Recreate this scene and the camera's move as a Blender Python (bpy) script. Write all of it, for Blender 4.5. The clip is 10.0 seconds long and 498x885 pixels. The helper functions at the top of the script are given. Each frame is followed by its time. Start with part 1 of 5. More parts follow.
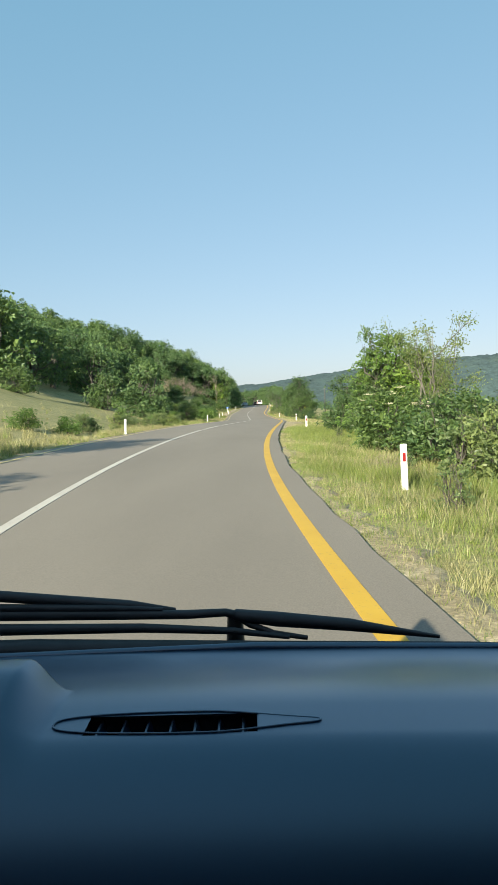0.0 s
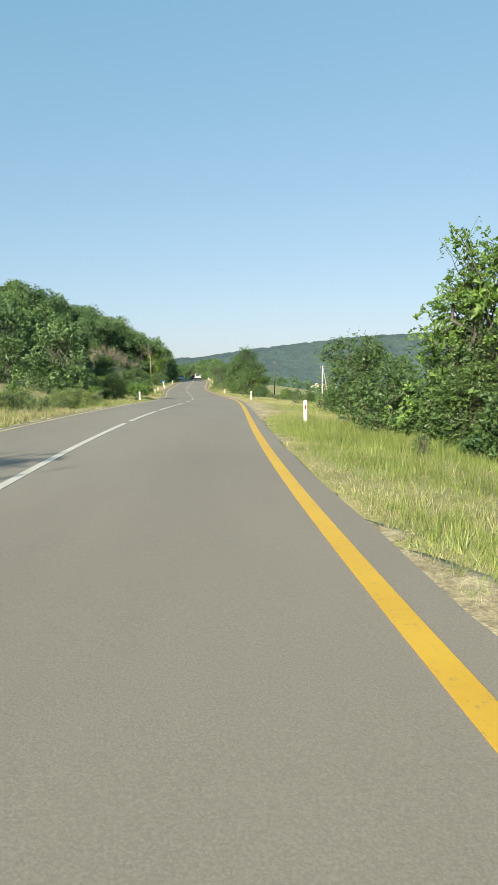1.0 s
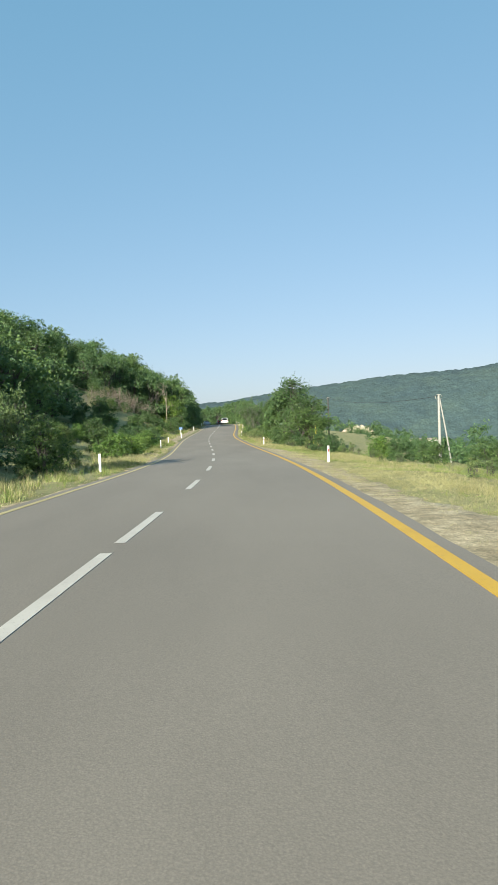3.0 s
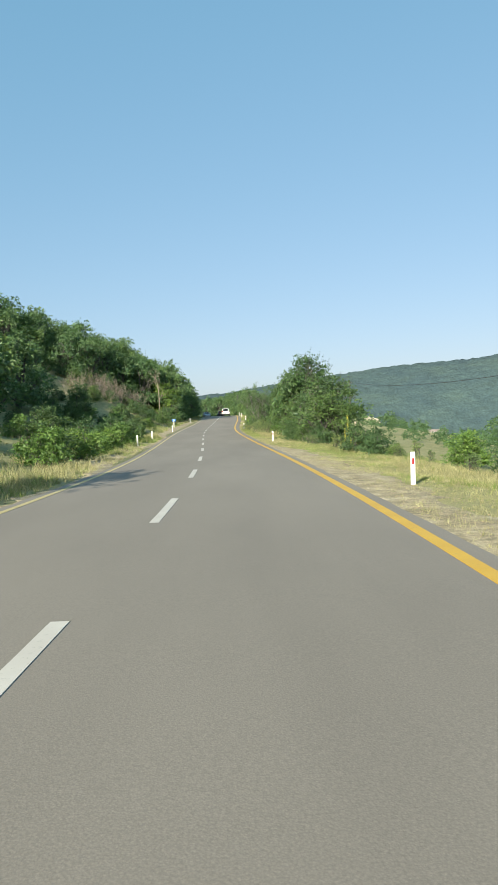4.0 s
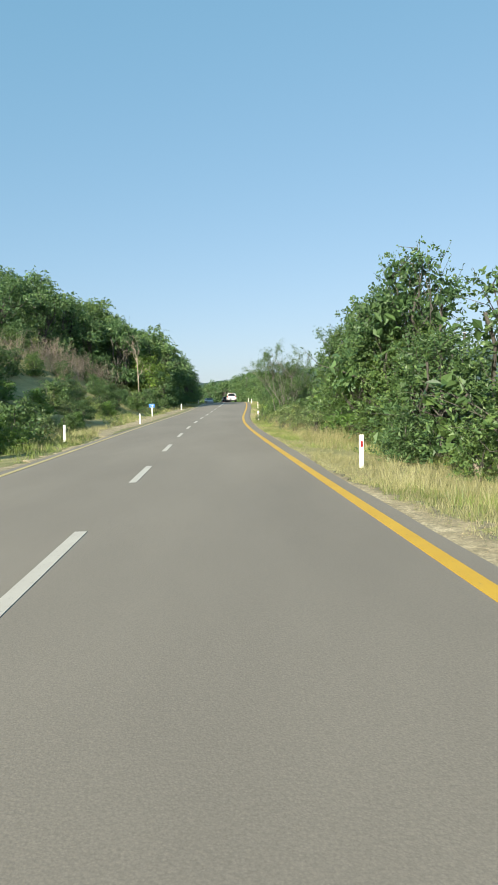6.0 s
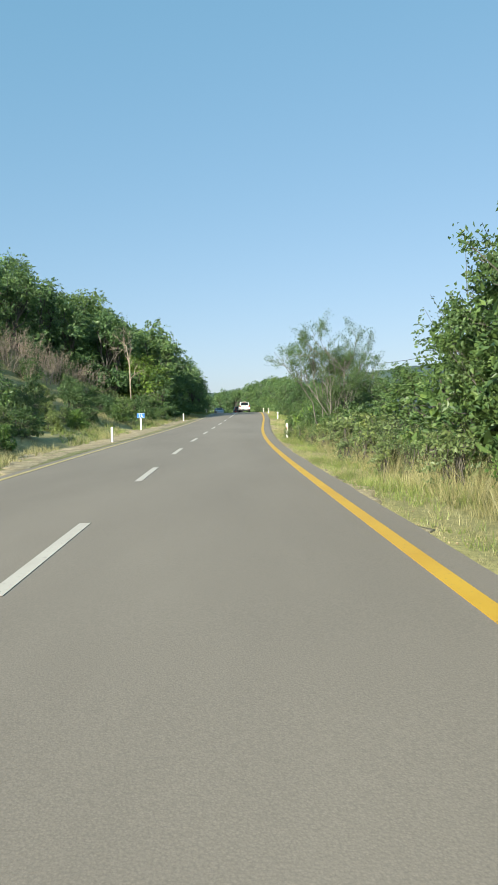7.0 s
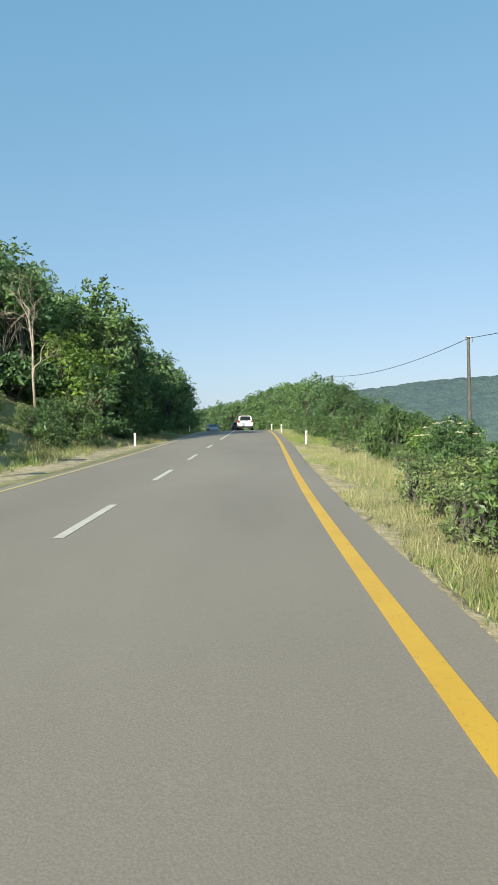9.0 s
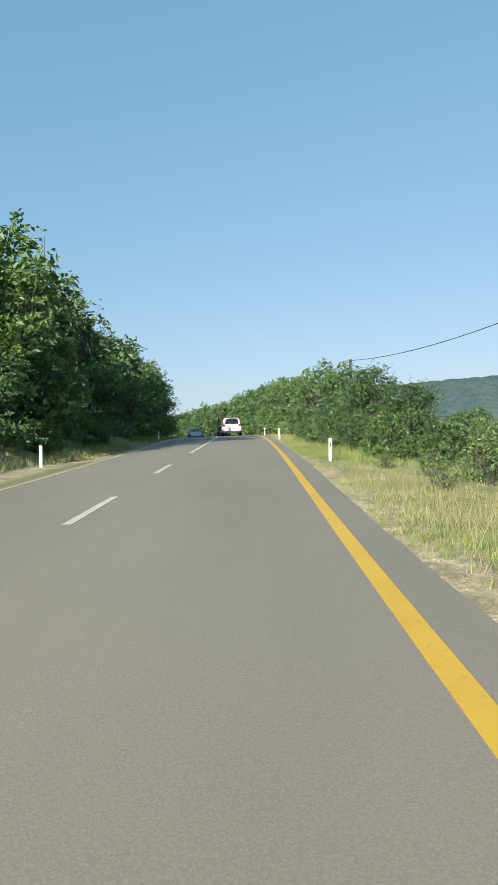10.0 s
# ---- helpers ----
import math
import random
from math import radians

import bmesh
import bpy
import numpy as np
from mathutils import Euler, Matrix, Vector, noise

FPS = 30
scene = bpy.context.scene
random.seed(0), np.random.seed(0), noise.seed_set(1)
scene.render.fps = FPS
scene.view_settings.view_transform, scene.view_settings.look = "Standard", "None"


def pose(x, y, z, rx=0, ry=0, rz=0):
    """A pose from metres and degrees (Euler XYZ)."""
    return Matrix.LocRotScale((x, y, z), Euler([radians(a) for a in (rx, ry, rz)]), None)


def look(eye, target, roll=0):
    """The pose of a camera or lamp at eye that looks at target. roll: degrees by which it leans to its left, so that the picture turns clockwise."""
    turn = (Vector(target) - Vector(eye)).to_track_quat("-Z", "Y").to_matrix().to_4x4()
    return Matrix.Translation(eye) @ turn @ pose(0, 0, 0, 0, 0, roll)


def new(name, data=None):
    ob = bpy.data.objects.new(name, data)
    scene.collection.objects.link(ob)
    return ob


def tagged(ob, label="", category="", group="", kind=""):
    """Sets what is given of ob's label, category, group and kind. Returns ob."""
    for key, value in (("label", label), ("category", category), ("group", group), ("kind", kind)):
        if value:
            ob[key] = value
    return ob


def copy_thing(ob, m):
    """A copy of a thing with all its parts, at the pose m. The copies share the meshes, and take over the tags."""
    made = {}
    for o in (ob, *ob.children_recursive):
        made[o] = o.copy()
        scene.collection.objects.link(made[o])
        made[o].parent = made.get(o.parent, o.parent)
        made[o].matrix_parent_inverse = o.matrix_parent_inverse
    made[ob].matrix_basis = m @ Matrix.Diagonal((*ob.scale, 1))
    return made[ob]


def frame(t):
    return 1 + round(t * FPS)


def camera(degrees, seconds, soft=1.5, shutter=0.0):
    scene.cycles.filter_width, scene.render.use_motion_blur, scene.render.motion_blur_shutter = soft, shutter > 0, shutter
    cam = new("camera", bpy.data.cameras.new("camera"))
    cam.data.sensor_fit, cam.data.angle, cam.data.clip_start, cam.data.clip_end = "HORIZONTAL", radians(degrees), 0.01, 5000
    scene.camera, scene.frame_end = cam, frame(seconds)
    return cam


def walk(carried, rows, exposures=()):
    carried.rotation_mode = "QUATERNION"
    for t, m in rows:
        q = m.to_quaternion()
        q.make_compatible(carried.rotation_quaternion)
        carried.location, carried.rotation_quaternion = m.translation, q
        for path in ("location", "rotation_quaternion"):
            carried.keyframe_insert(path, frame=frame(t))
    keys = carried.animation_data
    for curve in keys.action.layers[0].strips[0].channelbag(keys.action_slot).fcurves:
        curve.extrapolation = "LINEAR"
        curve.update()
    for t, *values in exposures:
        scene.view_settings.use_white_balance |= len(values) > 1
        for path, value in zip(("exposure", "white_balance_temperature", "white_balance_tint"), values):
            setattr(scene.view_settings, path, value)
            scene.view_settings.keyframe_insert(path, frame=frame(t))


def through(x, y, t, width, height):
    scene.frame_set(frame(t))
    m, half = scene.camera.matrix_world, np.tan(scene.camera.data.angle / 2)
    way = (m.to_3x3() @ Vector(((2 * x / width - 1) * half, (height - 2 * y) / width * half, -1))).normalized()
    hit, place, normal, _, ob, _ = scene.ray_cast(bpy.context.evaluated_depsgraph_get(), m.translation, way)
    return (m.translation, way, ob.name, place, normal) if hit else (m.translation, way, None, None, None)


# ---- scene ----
cam = camera(41.0, 10.0, soft=1.3)
PATH = [
    (0.0, look((-0.000, -0.000, 1.439), (-0.373, 9.980, 0.933), -1.21)),
    (0.5, look((-0.805, 7.353, 1.507), (-0.442, 17.322, 0.812), -1.33)),
    (1.0, look((-1.272, 14.425, 1.583), (-0.672, 24.366, 0.682), -0.31)),
    (1.5, look((-1.510, 21.687, 1.680), (-1.247, 31.661, 1.003), 0.32)),
    (1.8, look((-1.608, 26.113, 1.688), (-1.146, 36.090, 1.182), 0.09)),
    (2.0, look((-1.585, 29.086, 1.679), (-1.148, 39.066, 1.239), -1.00)),
    (2.5, look((-1.607, 36.656, 1.683), (-1.300, 46.647, 1.395), -1.58)),
    (3.0, look((-1.538, 44.238, 1.726), (-1.350, 54.233, 1.488), -1.93)),
    (3.2, look((-1.495, 47.265, 1.720), (-1.364, 57.261, 1.473), -2.20)),
    (4.3, look((-1.310, 63.125, 1.588), (-1.164, 73.116, 1.186), -2.08)),
    (4.5, look((-1.380, 66.061, 1.539), (-1.186, 76.049, 1.110), -1.85)),
    (5.0, look((-1.460, 73.719, 1.449), (-1.229, 83.702, 0.916), -1.41)),
    (5.5, look((-1.561, 81.966, 1.389), (-1.403, 91.949, 0.842), -1.53)),
    (5.7, look((-1.544, 85.132, 1.383), (-1.473, 95.117, 0.844), -1.85)),
    (6.8, look((-2.029, 102.259, 1.395), (-2.133, 112.250, 0.984), -0.34)),
    (7.0, look((-2.159, 105.308, 1.394), (-2.307, 115.301, 1.041), -1.29)),
    (7.5, look((-2.409, 112.891, 1.483), (-2.635, 122.885, 1.213), -0.77)),
    (8.0, look((-2.612, 120.411, 1.577), (-2.837, 130.405, 1.308), -0.66)),
    (8.2, look((-2.677, 123.380, 1.624), (-2.859, 133.375, 1.374), -0.41)),
    (8.5, look((-2.713, 127.822, 1.668), (-2.905, 137.818, 1.436), -0.83)),
    (9.0, look((-2.815, 135.212, 1.811), (-2.962, 145.210, 1.711), -1.13)),
    (9.5, look((-2.911, 142.605, 1.932), (-2.979, 152.605, 1.924), -1.50)),
    (10.0, look((-2.869, 150.073, 2.070), (-2.854, 160.073, 2.028), -1.77)),
]
walk(cam, PATH, [(0.0, 1.10, 6850, 3), (1.5, 1.07, 6700, 3), (2.2, 1.01, 6480, 3), (3.0, 0.99, 6450, 3), (5.0, 1.07, 6600, 3), (7.5, 1.04, 6420, 3), (10.0, 0.98, 6350, 3)])

# ---- daylight: clear morning sky, sun behind the camera and to its left ----
SUN_ELEV, SUN_AZ = radians(22), radians(207)   # azimuth from +y, clockwise, of where the sun stands
to_sun = Vector((math.sin(SUN_AZ) * math.cos(SUN_ELEV), math.cos(SUN_AZ) * math.cos(SUN_ELEV), math.sin(SUN_ELEV)))
world = bpy.data.worlds.new("sky")
scene.world = world
world.use_nodes = True
wn = world.node_tree
sky = wn.nodes.new("ShaderNodeTexSky")
sky.sky_type, sky.sun_disc = "NISHITA", False
sky.sun_elevation, sky.sun_rotation = SUN_ELEV, SUN_AZ
sky.air_density, sky.dust_density, sky.ozone_density = 1.0, 1.0, 2.0
dim = wn.nodes.new("ShaderNodeMix")    # summer haze: the clear sky dimmed, and an even veil of blue over all of it
veil = wn.nodes.new("ShaderNodeMix")
for n, blend, colour in ((dim, "MULTIPLY", (0.96, 0.745, 0.79, 1)), (veil, "ADD", (0.0, 0.84, 1.34, 1))):
    n.data_type, n.blend_type = "RGBA", blend
    n.inputs[0].default_value, n.inputs[7].default_value = 1.0, colour
haze = wn.nodes.new("ShaderNodeGamma")    # haze evens out the brightness between the horizon and the upper sky
haze.inputs[1].default_value = 0.65
wn.links.new(sky.outputs[0], haze.inputs[0])
wn.links.new(haze.outputs[0], dim.inputs[6])
wn.links.new(dim.outputs[2], veil.inputs[6])
wn.links.new(veil.outputs[2], wn.nodes["Background"].inputs[0])
wn.nodes["Background"].inputs[1].default_value = 0.112
sun = new("sun", bpy.data.lights.new("sun", "SUN"))
sun.data.energy, sun.data.angle, sun.data.color = 4.8, radians(0.53), (1.0, 0.92, 0.78)
sun.matrix_world = look(to_sun * 50, (0, 0, 0))

# ---- the line of the road ----
KNOT_X = [4.73, 1.56, -0.12, -0.34, 0.21, 0.71, 0.91, 0.62, -0.12, -0.95, -1.73, -1.98, -1.76, -1.57, -1.59, -1.8, -2.3, -3.9, -6.6, -10.2, -14.5, -19.3, -24.5, -30, -35.8, -41.8]
KNOT_Z = [-0.18, 0.0, 0.17, 0.31, 0.39, 0.31, 0.13, 0.0, -0.0, 0.13, 0.32, 0.58, 0.98, 1.48, 1.97, 2.4, 2.52, 2.4, 2.15, 1.85, 1.5, 1.2, 1.0, 0.8, 0.7, 0.6]
KNOT_W = [0.54, 0.36, 0.09, -0.19, -0.39, -0.05, 0.08, -0.02, -0.0, 0.02, 0.11, 0.1, -0.12, -0.22, -0.12, -0.03, 0, 0, 0, 0, 0, 0, 0, 0, 0, 0]
KNOT_L = [0.06, 0.13, 0.18, 0.21, 0.17, 0.17, 0.33, 0.37, 0.19, 0.18, 0.26, 0.27, 0.27, 0.17, 0.06, -0.0, 0, 0, 0, 0, 0, 0, 0, 0, 0, 0]
Y_FIRST, Y_STEP, Y_LAST = -20.0, 15.0, 340.0


def spline(knots, y):
    """Uniform cubic B-spline over the knots, straight on past both ends."""
    c = np.array(knots)
    y = np.asarray(y, float)

    def inside(v):
        s = (v - Y_FIRST) / Y_STEP
        i = np.floor(s).astype(int)
        u = s - i
        b = [(1 - u) ** 3 / 6, (3 * u**3 - 6 * u**2 + 4) / 6, (-3 * u**3 + 3 * u**2 + 3 * u + 1) / 6, u**3 / 6]
        return sum(b[k] * c[np.clip(i + k - 1, 0, len(c) - 1)] for k in range(4))

    lo, hi = Y_FIRST + 5.0, Y_LAST
    yc = np.clip(y, lo, hi)
    base = inside(yc)
    slope = np.where(y < lo, inside(yc + 0.5) - inside(yc), inside(yc) - inside(yc - 0.5)) / 0.5
    return base + np.where(y == yc, 0.0, slope * (y - yc))


def edge_x(y):
    """x of the yellow line beside our lane."""
    return spline(KNOT_X, np.clip(y, -90, 420))


def road_z(y):
    return spline(KNOT_Z, np.clip(y, -60, 345))


def centre_d(y):
    """Way from the yellow line to the white centre line, to the left."""
    return -(3.5 - spline(KNOT_W, np.clip(y, -15, 330)))


def left_d(y):
    return -(6.72 - spline(KNOT_L, np.clip(y, -15, 330)))


def smooth(a, b, v):
    u = np.clip((np.asarray(v, float) - a) / (b - a), 0, 1)
    return u * u * (3 - 2 * u)


def rim_d(y):
    """Way from the yellow line to the broken rim of the asphalt."""
    return np.interp(y, [0, 24, 38, 94, 110, 150, 170], [0.44, 0.42, 0.31, 0.31, 0.42, 0.52, 0.54])


def ground_z(y, d):
    """Height of the ground at y and at d metres to the right of the yellow line."""
    y, d = np.asarray(y, float), np.asarray(d, float)
    meadow = np.interp(-d, [6.4, 8, 9.5, 12, 15, 22, 30, 40, 60, 80, 120, 200, 400, 3000], [-0.05, -0.02, -0.15, 0.3, 1.0, 2.6, 5.2, 9.5, 17, 25.5, 38, 50, 60, 60])
    woods = np.interp(-d, [6.4, 8, 9.5, 12, 17, 24, 35, 46, 63, 80, 120, 200, 400, 3000], [-0.05, -0.02, 0.1, 0.9, 3.6, 7.9, 12.3, 15.5, 21, 29, 40, 50, 60, 60])
    k = smooth(125, 175, y)
    left = meadow * (1 - k) + woods * k
    right = np.interp(d, [0.3, 1.2, 2.5, 4, 7, 12, 18, 30, 60, 150, 300, 3000], [-0.05, -0.06, -0.10, -0.2, -0.45, -0.9, -1.6, -3.5, -8, -17, -22, -22])
    z = np.where(d < -3, left, right)
    far = smooth(300, 520, y)
    z = z * (1 - 0.6 * far * (d < -3)) - 8 * far
    ripple = 0.06 * np.sin(y * 0.9 + d * 1.7) + 0.05 * np.sin(y * 0.37 - d * 1.1 + 1.0) + 0.25 * np.sin(y * 0.11 + d * 0.13) * np.minimum(1, np.abs(d) / 30)
    z = z + ripple * smooth(1.2, 4.0, np.where(d > -3, d, -d - 6.9))
    under = (d > left_d(y) - 0.2) & (d < rim_d(y) - 0.07)
    z = np.where(under, -0.25, z)
    return road_z(y) + z


def at(y, d, up=0.0):
    """The place on the ground at y and d."""
    return (float(edge_x(y)) + d, y, float(ground_z(y, d)) + up)


# ---- mesh helpers ----
def mesh_of(name, verts, faces, smooth_shade=False):
    """A mesh from an array of corners and an array of faces that all have as many corners."""
    verts, faces = np.asarray(verts, np.float32), np.asarray(faces, np.int32)
    me = bpy.data.meshes.new(name)
    n, k = faces.shape
    me.vertices.add(len(verts))
    me.vertices.foreach_set("co", verts.ravel())
    me.loops.add(n * k)
    me.loops.foreach_set("vertex_index", faces.ravel())
    me.polygons.add(n)
    me.polygons.foreach_set("loop_start", np.arange(0, n * k, k, dtype=np.int32))
    me.polygons.foreach_set("use_smooth", np.full(n, smooth_shade))
    me.update(calc_edges=True)
    return me


def put(name, me, material, parent=None, label=""):
    ob = new(name, me)
    if material and not me.materials:
        me.materials.append(material)
    if parent is not None:
        ob.parent = parent
    return tagged(ob, label)


def part(name, bm, material, parent, label=""):
    me = bpy.data.meshes.new(name)
    bm.to_mesh(me)
    bm.free()
    return put(name, me, material, parent, label)


def base(name, m, label, category, group="", kind=""):
    """An Empty at the base of a thing."""
    ob = new(name)
    ob.empty_display_size = 0.2
    ob.matrix_world = m
    return tagged(ob, label, category, group, kind)


def block(x0, x1, y0, y1, z0, z1, bevel=0.0, segments=2):
    bm = bmesh.new()
    bmesh.ops.create_cube(bm, size=1)
    for v in bm.verts:
        v.co = ((x0 + x1) / 2 + v.co.x * (x1 - x0), (y0 + y1) / 2 + v.co.y * (y1 - y0), (z0 + z1) / 2 + v.co.z * (z1 - z0))
    if bevel:
        bmesh.ops.bevel(bm, geom=bm.edges[:], offset=bevel, segments=segments, affect="EDGES", profile=0.5)
    return bm


def tube(points, radii, sides=7):
    """Corners and quads of a tapered tube through the points."""
    pts = np.array(points, float)
    rad = np.array(radii, float)
    run = np.gradient(pts, axis=0)
    run /= np.linalg.norm(run, axis=1)[:, None] + 1e-9
    ref = np.where(np.abs(run[:, 2:3]) > 0.9, np.array([[1.0, 0, 0]]), np.array([[0, 0, 1.0]]))
    a = np.cross(run, ref)
    a /= np.linalg.norm(a, axis=1)[:, None] + 1e-9
    b = np.cross(run, a)
    ang = np.linspace(0, 2 * np.pi, sides, endpoint=False)
    ring = a[:, None] * np.cos(ang)[None, :, None] + b[:, None] * np.sin(ang)[None, :, None]
    v = (pts[:, None] + ring * rad[:, None, None]).reshape(-1, 3)
    n = len(pts)
    i, j = np.meshgrid(np.arange(n - 1), np.arange(sides), indexing="ij")
    k = (j + 1) % sides
    q = np.stack([i * sides + j, i * sides + k, (i + 1) * sides + k, (i + 1) * sides + j], -1).reshape(-1, 4)
    return v, q


def joined(pieces):
    vs, qs, n = [], [], 0
    for v, q in pieces:
        vs.append(v)
        qs.append(np.asarray(q) + n)
        n += len(v)
    return np.concatenate(vs), np.concatenate(qs)


# ---- materials ----
def material(name, rough=0.7, metal=0.0):
    m = bpy.data.materials.new(name)
    m.use_nodes = True
    b = m.node_tree.nodes["Principled BSDF"]
    b.inputs["Roughness"].default_value, b.inputs["Metallic"].default_value = rough, metal
    return m, m.node_tree, b


def node(nt, kind, **values):
    n = nt.nodes.new(kind)
    for key, value in values.items():
        n.inputs[key.replace("_", " ")].default_value = value
    return n


def noise_of(nt, scale, detail=4.0, rough=0.6, coords="Object", stretch=None):
    tc = nt.nodes.new("ShaderNodeTexCoord")
    n = node(nt, "ShaderNodeTexNoise", Scale=scale, Detail=detail, Roughness=rough)
    src = tc.outputs[coords]
    if stretch:
        mp = nt.nodes.new("ShaderNodeMapping")
        mp.inputs["Scale"].default_value = stretch
        nt.links.new(src, mp.inputs[0])
        src = mp.outputs[0]
    nt.links.new(src, n.inputs["Vector"])
    return n.outputs["Fac"]


def ramp(nt, fac, stops):
    r = nt.nodes.new("ShaderNodeValToRGB")
    e = r.color_ramp.elements
    while len(e) < len(stops):
        e.new(0.5)
    for el, (p, c) in zip(e, stops):
        el.position = p
        el.color = (*c, 1) if len(c) == 3 else c
    nt.links.new(fac, r.inputs[0])
    return r.outputs[0]


def mix(nt, fac, a, b, blend="MIX"):
    m = nt.nodes.new("ShaderNodeMix")
    m.data_type, m.blend_type = "RGBA", blend
    for sock, value in ((m.inputs[0], fac), (m.inputs[6], a), (m.inputs[7], b)):
        if isinstance(value, (int, float)):
            sock.default_value = value
        elif isinstance(value, tuple):
            sock.default_value = (*value, 1)
        else:
            nt.links.new(value, sock)
    return m.outputs[2]


def relief(nt, b, height, strength, distance):
    bump = node(nt, "ShaderNodeBump", Strength=strength, Distance=distance)
    nt.links.new(height, bump.inputs["Height"])
    nt.links.new(bump.outputs[0], b.inputs["Normal"])


def speckled(name, colours, scale, rough=0.7, fine=None, bump=0.3, depth=0.01, metal=0.0, coords="Object"):
    """A surface whose colour wanders between the given ones, with a finer grain."""
    m, nt, b = material(name, rough, metal)
    big = noise_of(nt, scale, coords=coords)
    n = len(colours)
    col = ramp(nt, big, [(0.3 + 0.4 * i / max(1, n - 1), c) for i, c in enumerate(colours)])
    small = noise_of(nt, fine or scale * 14, 3, coords=coords)
    col = mix(nt, 0.5, col, ramp(nt, small, [(0.3, (0.25,) * 3), (0.7, (0.75,) * 3)]), "OVERLAY")
    nt.links.new(col, b.inputs["Base Color"])
    relief(nt, b, small, bump, depth)
    return m


def asphalt_material():
    m, nt, b = material("asphalt", 0.82)
    grit = noise_of(nt, 70, 3, 0.75)
    stones = nt.nodes.new("ShaderNodeTexVoronoi")
    stones.inputs["Scale"].default_value = 85
    tc = nt.nodes.new("ShaderNodeTexCoord")
    nt.links.new(tc.outputs["Object"], stones.inputs["Vector"])
    patch = noise_of(nt, 0.35, 5, 0.6, stretch=(1, 0.25, 1))
    col = ramp(nt, patch, [(0.3, (0.196, 0.168, 0.136)), (0.7, (0.248, 0.213, 0.172))])
    col = mix(nt, 0.45, col, ramp(nt, grit, [(0.35, (0.36,) * 3), (0.65, (0.64,) * 3)]), "OVERLAY")
    col = mix(nt, 0.25, col, ramp(nt, stones.outputs["Distance"], [(0.1, (0.6,) * 3), (0.6, (0.4,) * 3)]), "OVERLAY")
    nt.links.new(col, b.inputs["Base Color"])
    relief(nt, b, stones.outputs["Distance"], 0.12, 0.004)
    return m


def paint_material(name, colour, worn):
    m, nt, b = material(name, 0.6)
    chips = noise_of(nt, 22, 5, 0.75)
    col = mix(nt, ramp(nt, chips, [(0.30, (0.75,) * 3), (0.42, (0.0,) * 3)]), colour, worn)
    stain = noise_of(nt, 1.3, 4)
    col = mix(nt, 0.45, col, ramp(nt, stain, [(0.3, (0.36,) * 3), (0.7, (0.56,) * 3)]), "OVERLAY")
    nt.links.new(col, b.inputs["Base Color"])
    relief(nt, b, chips, 0.2, 0.004)
    return m


def ground_material():
    """Grass and dry grass, with bare sandy gravel beside the road. The strip's width wanders."""
    m, nt, b = material("meadow_ground", 0.95)
    big = noise_of(nt, 0.09, 4)
    mid = noise_of(nt, 0.8, 5, 0.65)
    tiny = noise_of(nt, 14, 4, 0.7)
    col = ramp(nt, big, [(0.35, (0.165, 0.180, 0.055)), (0.5, (0.245, 0.232, 0.088)), (0.65, (0.33, 0.285, 0.130))])
    col = mix(nt, 0.6, col, ramp(nt, mid, [(0.3, (0.175, 0.182, 0.060)), (0.7, (0.41, 0.355, 0.170))]))
    col = mix(nt, 0.6, col, ramp(nt, tiny, [(0.3, (0.2,) * 3), (0.7, (0.75,) * 3)]), "OVERLAY")
    nt.links.new(col, b.inputs["Base Color"])
    relief(nt, b, tiny, 0.7, 0.05)
    return m


def leaf_material(name, dark, light, through=0.30, vary=0.9):
    """Leaves: the colour wanders leaf by leaf, bough by bough and tree by tree, and light comes through."""
    m, nt, b = material(name, 0.48)
    geo = nt.nodes.new("ShaderNodeNewGeometry")
    info = nt.nodes.new("ShaderNodeObjectInfo")
    col = ramp(nt, geo.outputs["Random Per Island"], [(0.0, dark), (1.0, light)])
    patch = noise_of(nt, 0.7, 2)
    col = mix(nt, 0.55, col, ramp(nt, patch, [(0.35, (0.30,) * 3), (0.65, (0.66,) * 3)]), "OVERLAY")
    bough = noise_of(nt, 2.6, 2)
    col = mix(nt, 0.5 if vary > 0.5 else 0.12, col, ramp(nt, bough, [(0.35, (0.38, 0.41, 0.42)), (0.65, (0.60, 0.585, 0.46))]), "OVERLAY")
    tree = ramp(nt, info.outputs["Random"], [(0.0, (0.38, 0.43, 0.43)), (0.5, (0.48, 0.49, 0.48)), (1.0, (0.58, 0.56, 0.43))])
    col = mix(nt, vary, col, tree, "OVERLAY")
    nt.links.new(col, b.inputs["Base Color"])
    tr = nt.nodes.new("ShaderNodeBsdfTranslucent")
    warm = mix(nt, 1.0, col, (0.95, 1.0, 0.5), "MULTIPLY")
    nt.links.new(warm, tr.inputs[0])
    sh = nt.nodes.new("ShaderNodeMixShader")
    sh.inputs[0].default_value = through
    nt.links.new(b.outputs[0], sh.inputs[1])
    nt.links.new(tr.outputs[0], sh.inputs[2])
    nt.links.new(sh.outputs[0], nt.nodes["Material Output"].inputs[0])
    return m


def plain(name, colour, rough=0.5, metal=0.0, grain=30):
    c = colour
    return speckled(name, [tuple(0.88 * v for v in c), tuple(min(1, 1.08 * v) for v in c)], grain / 10, rough, grain, 0.12, 0.003, metal)


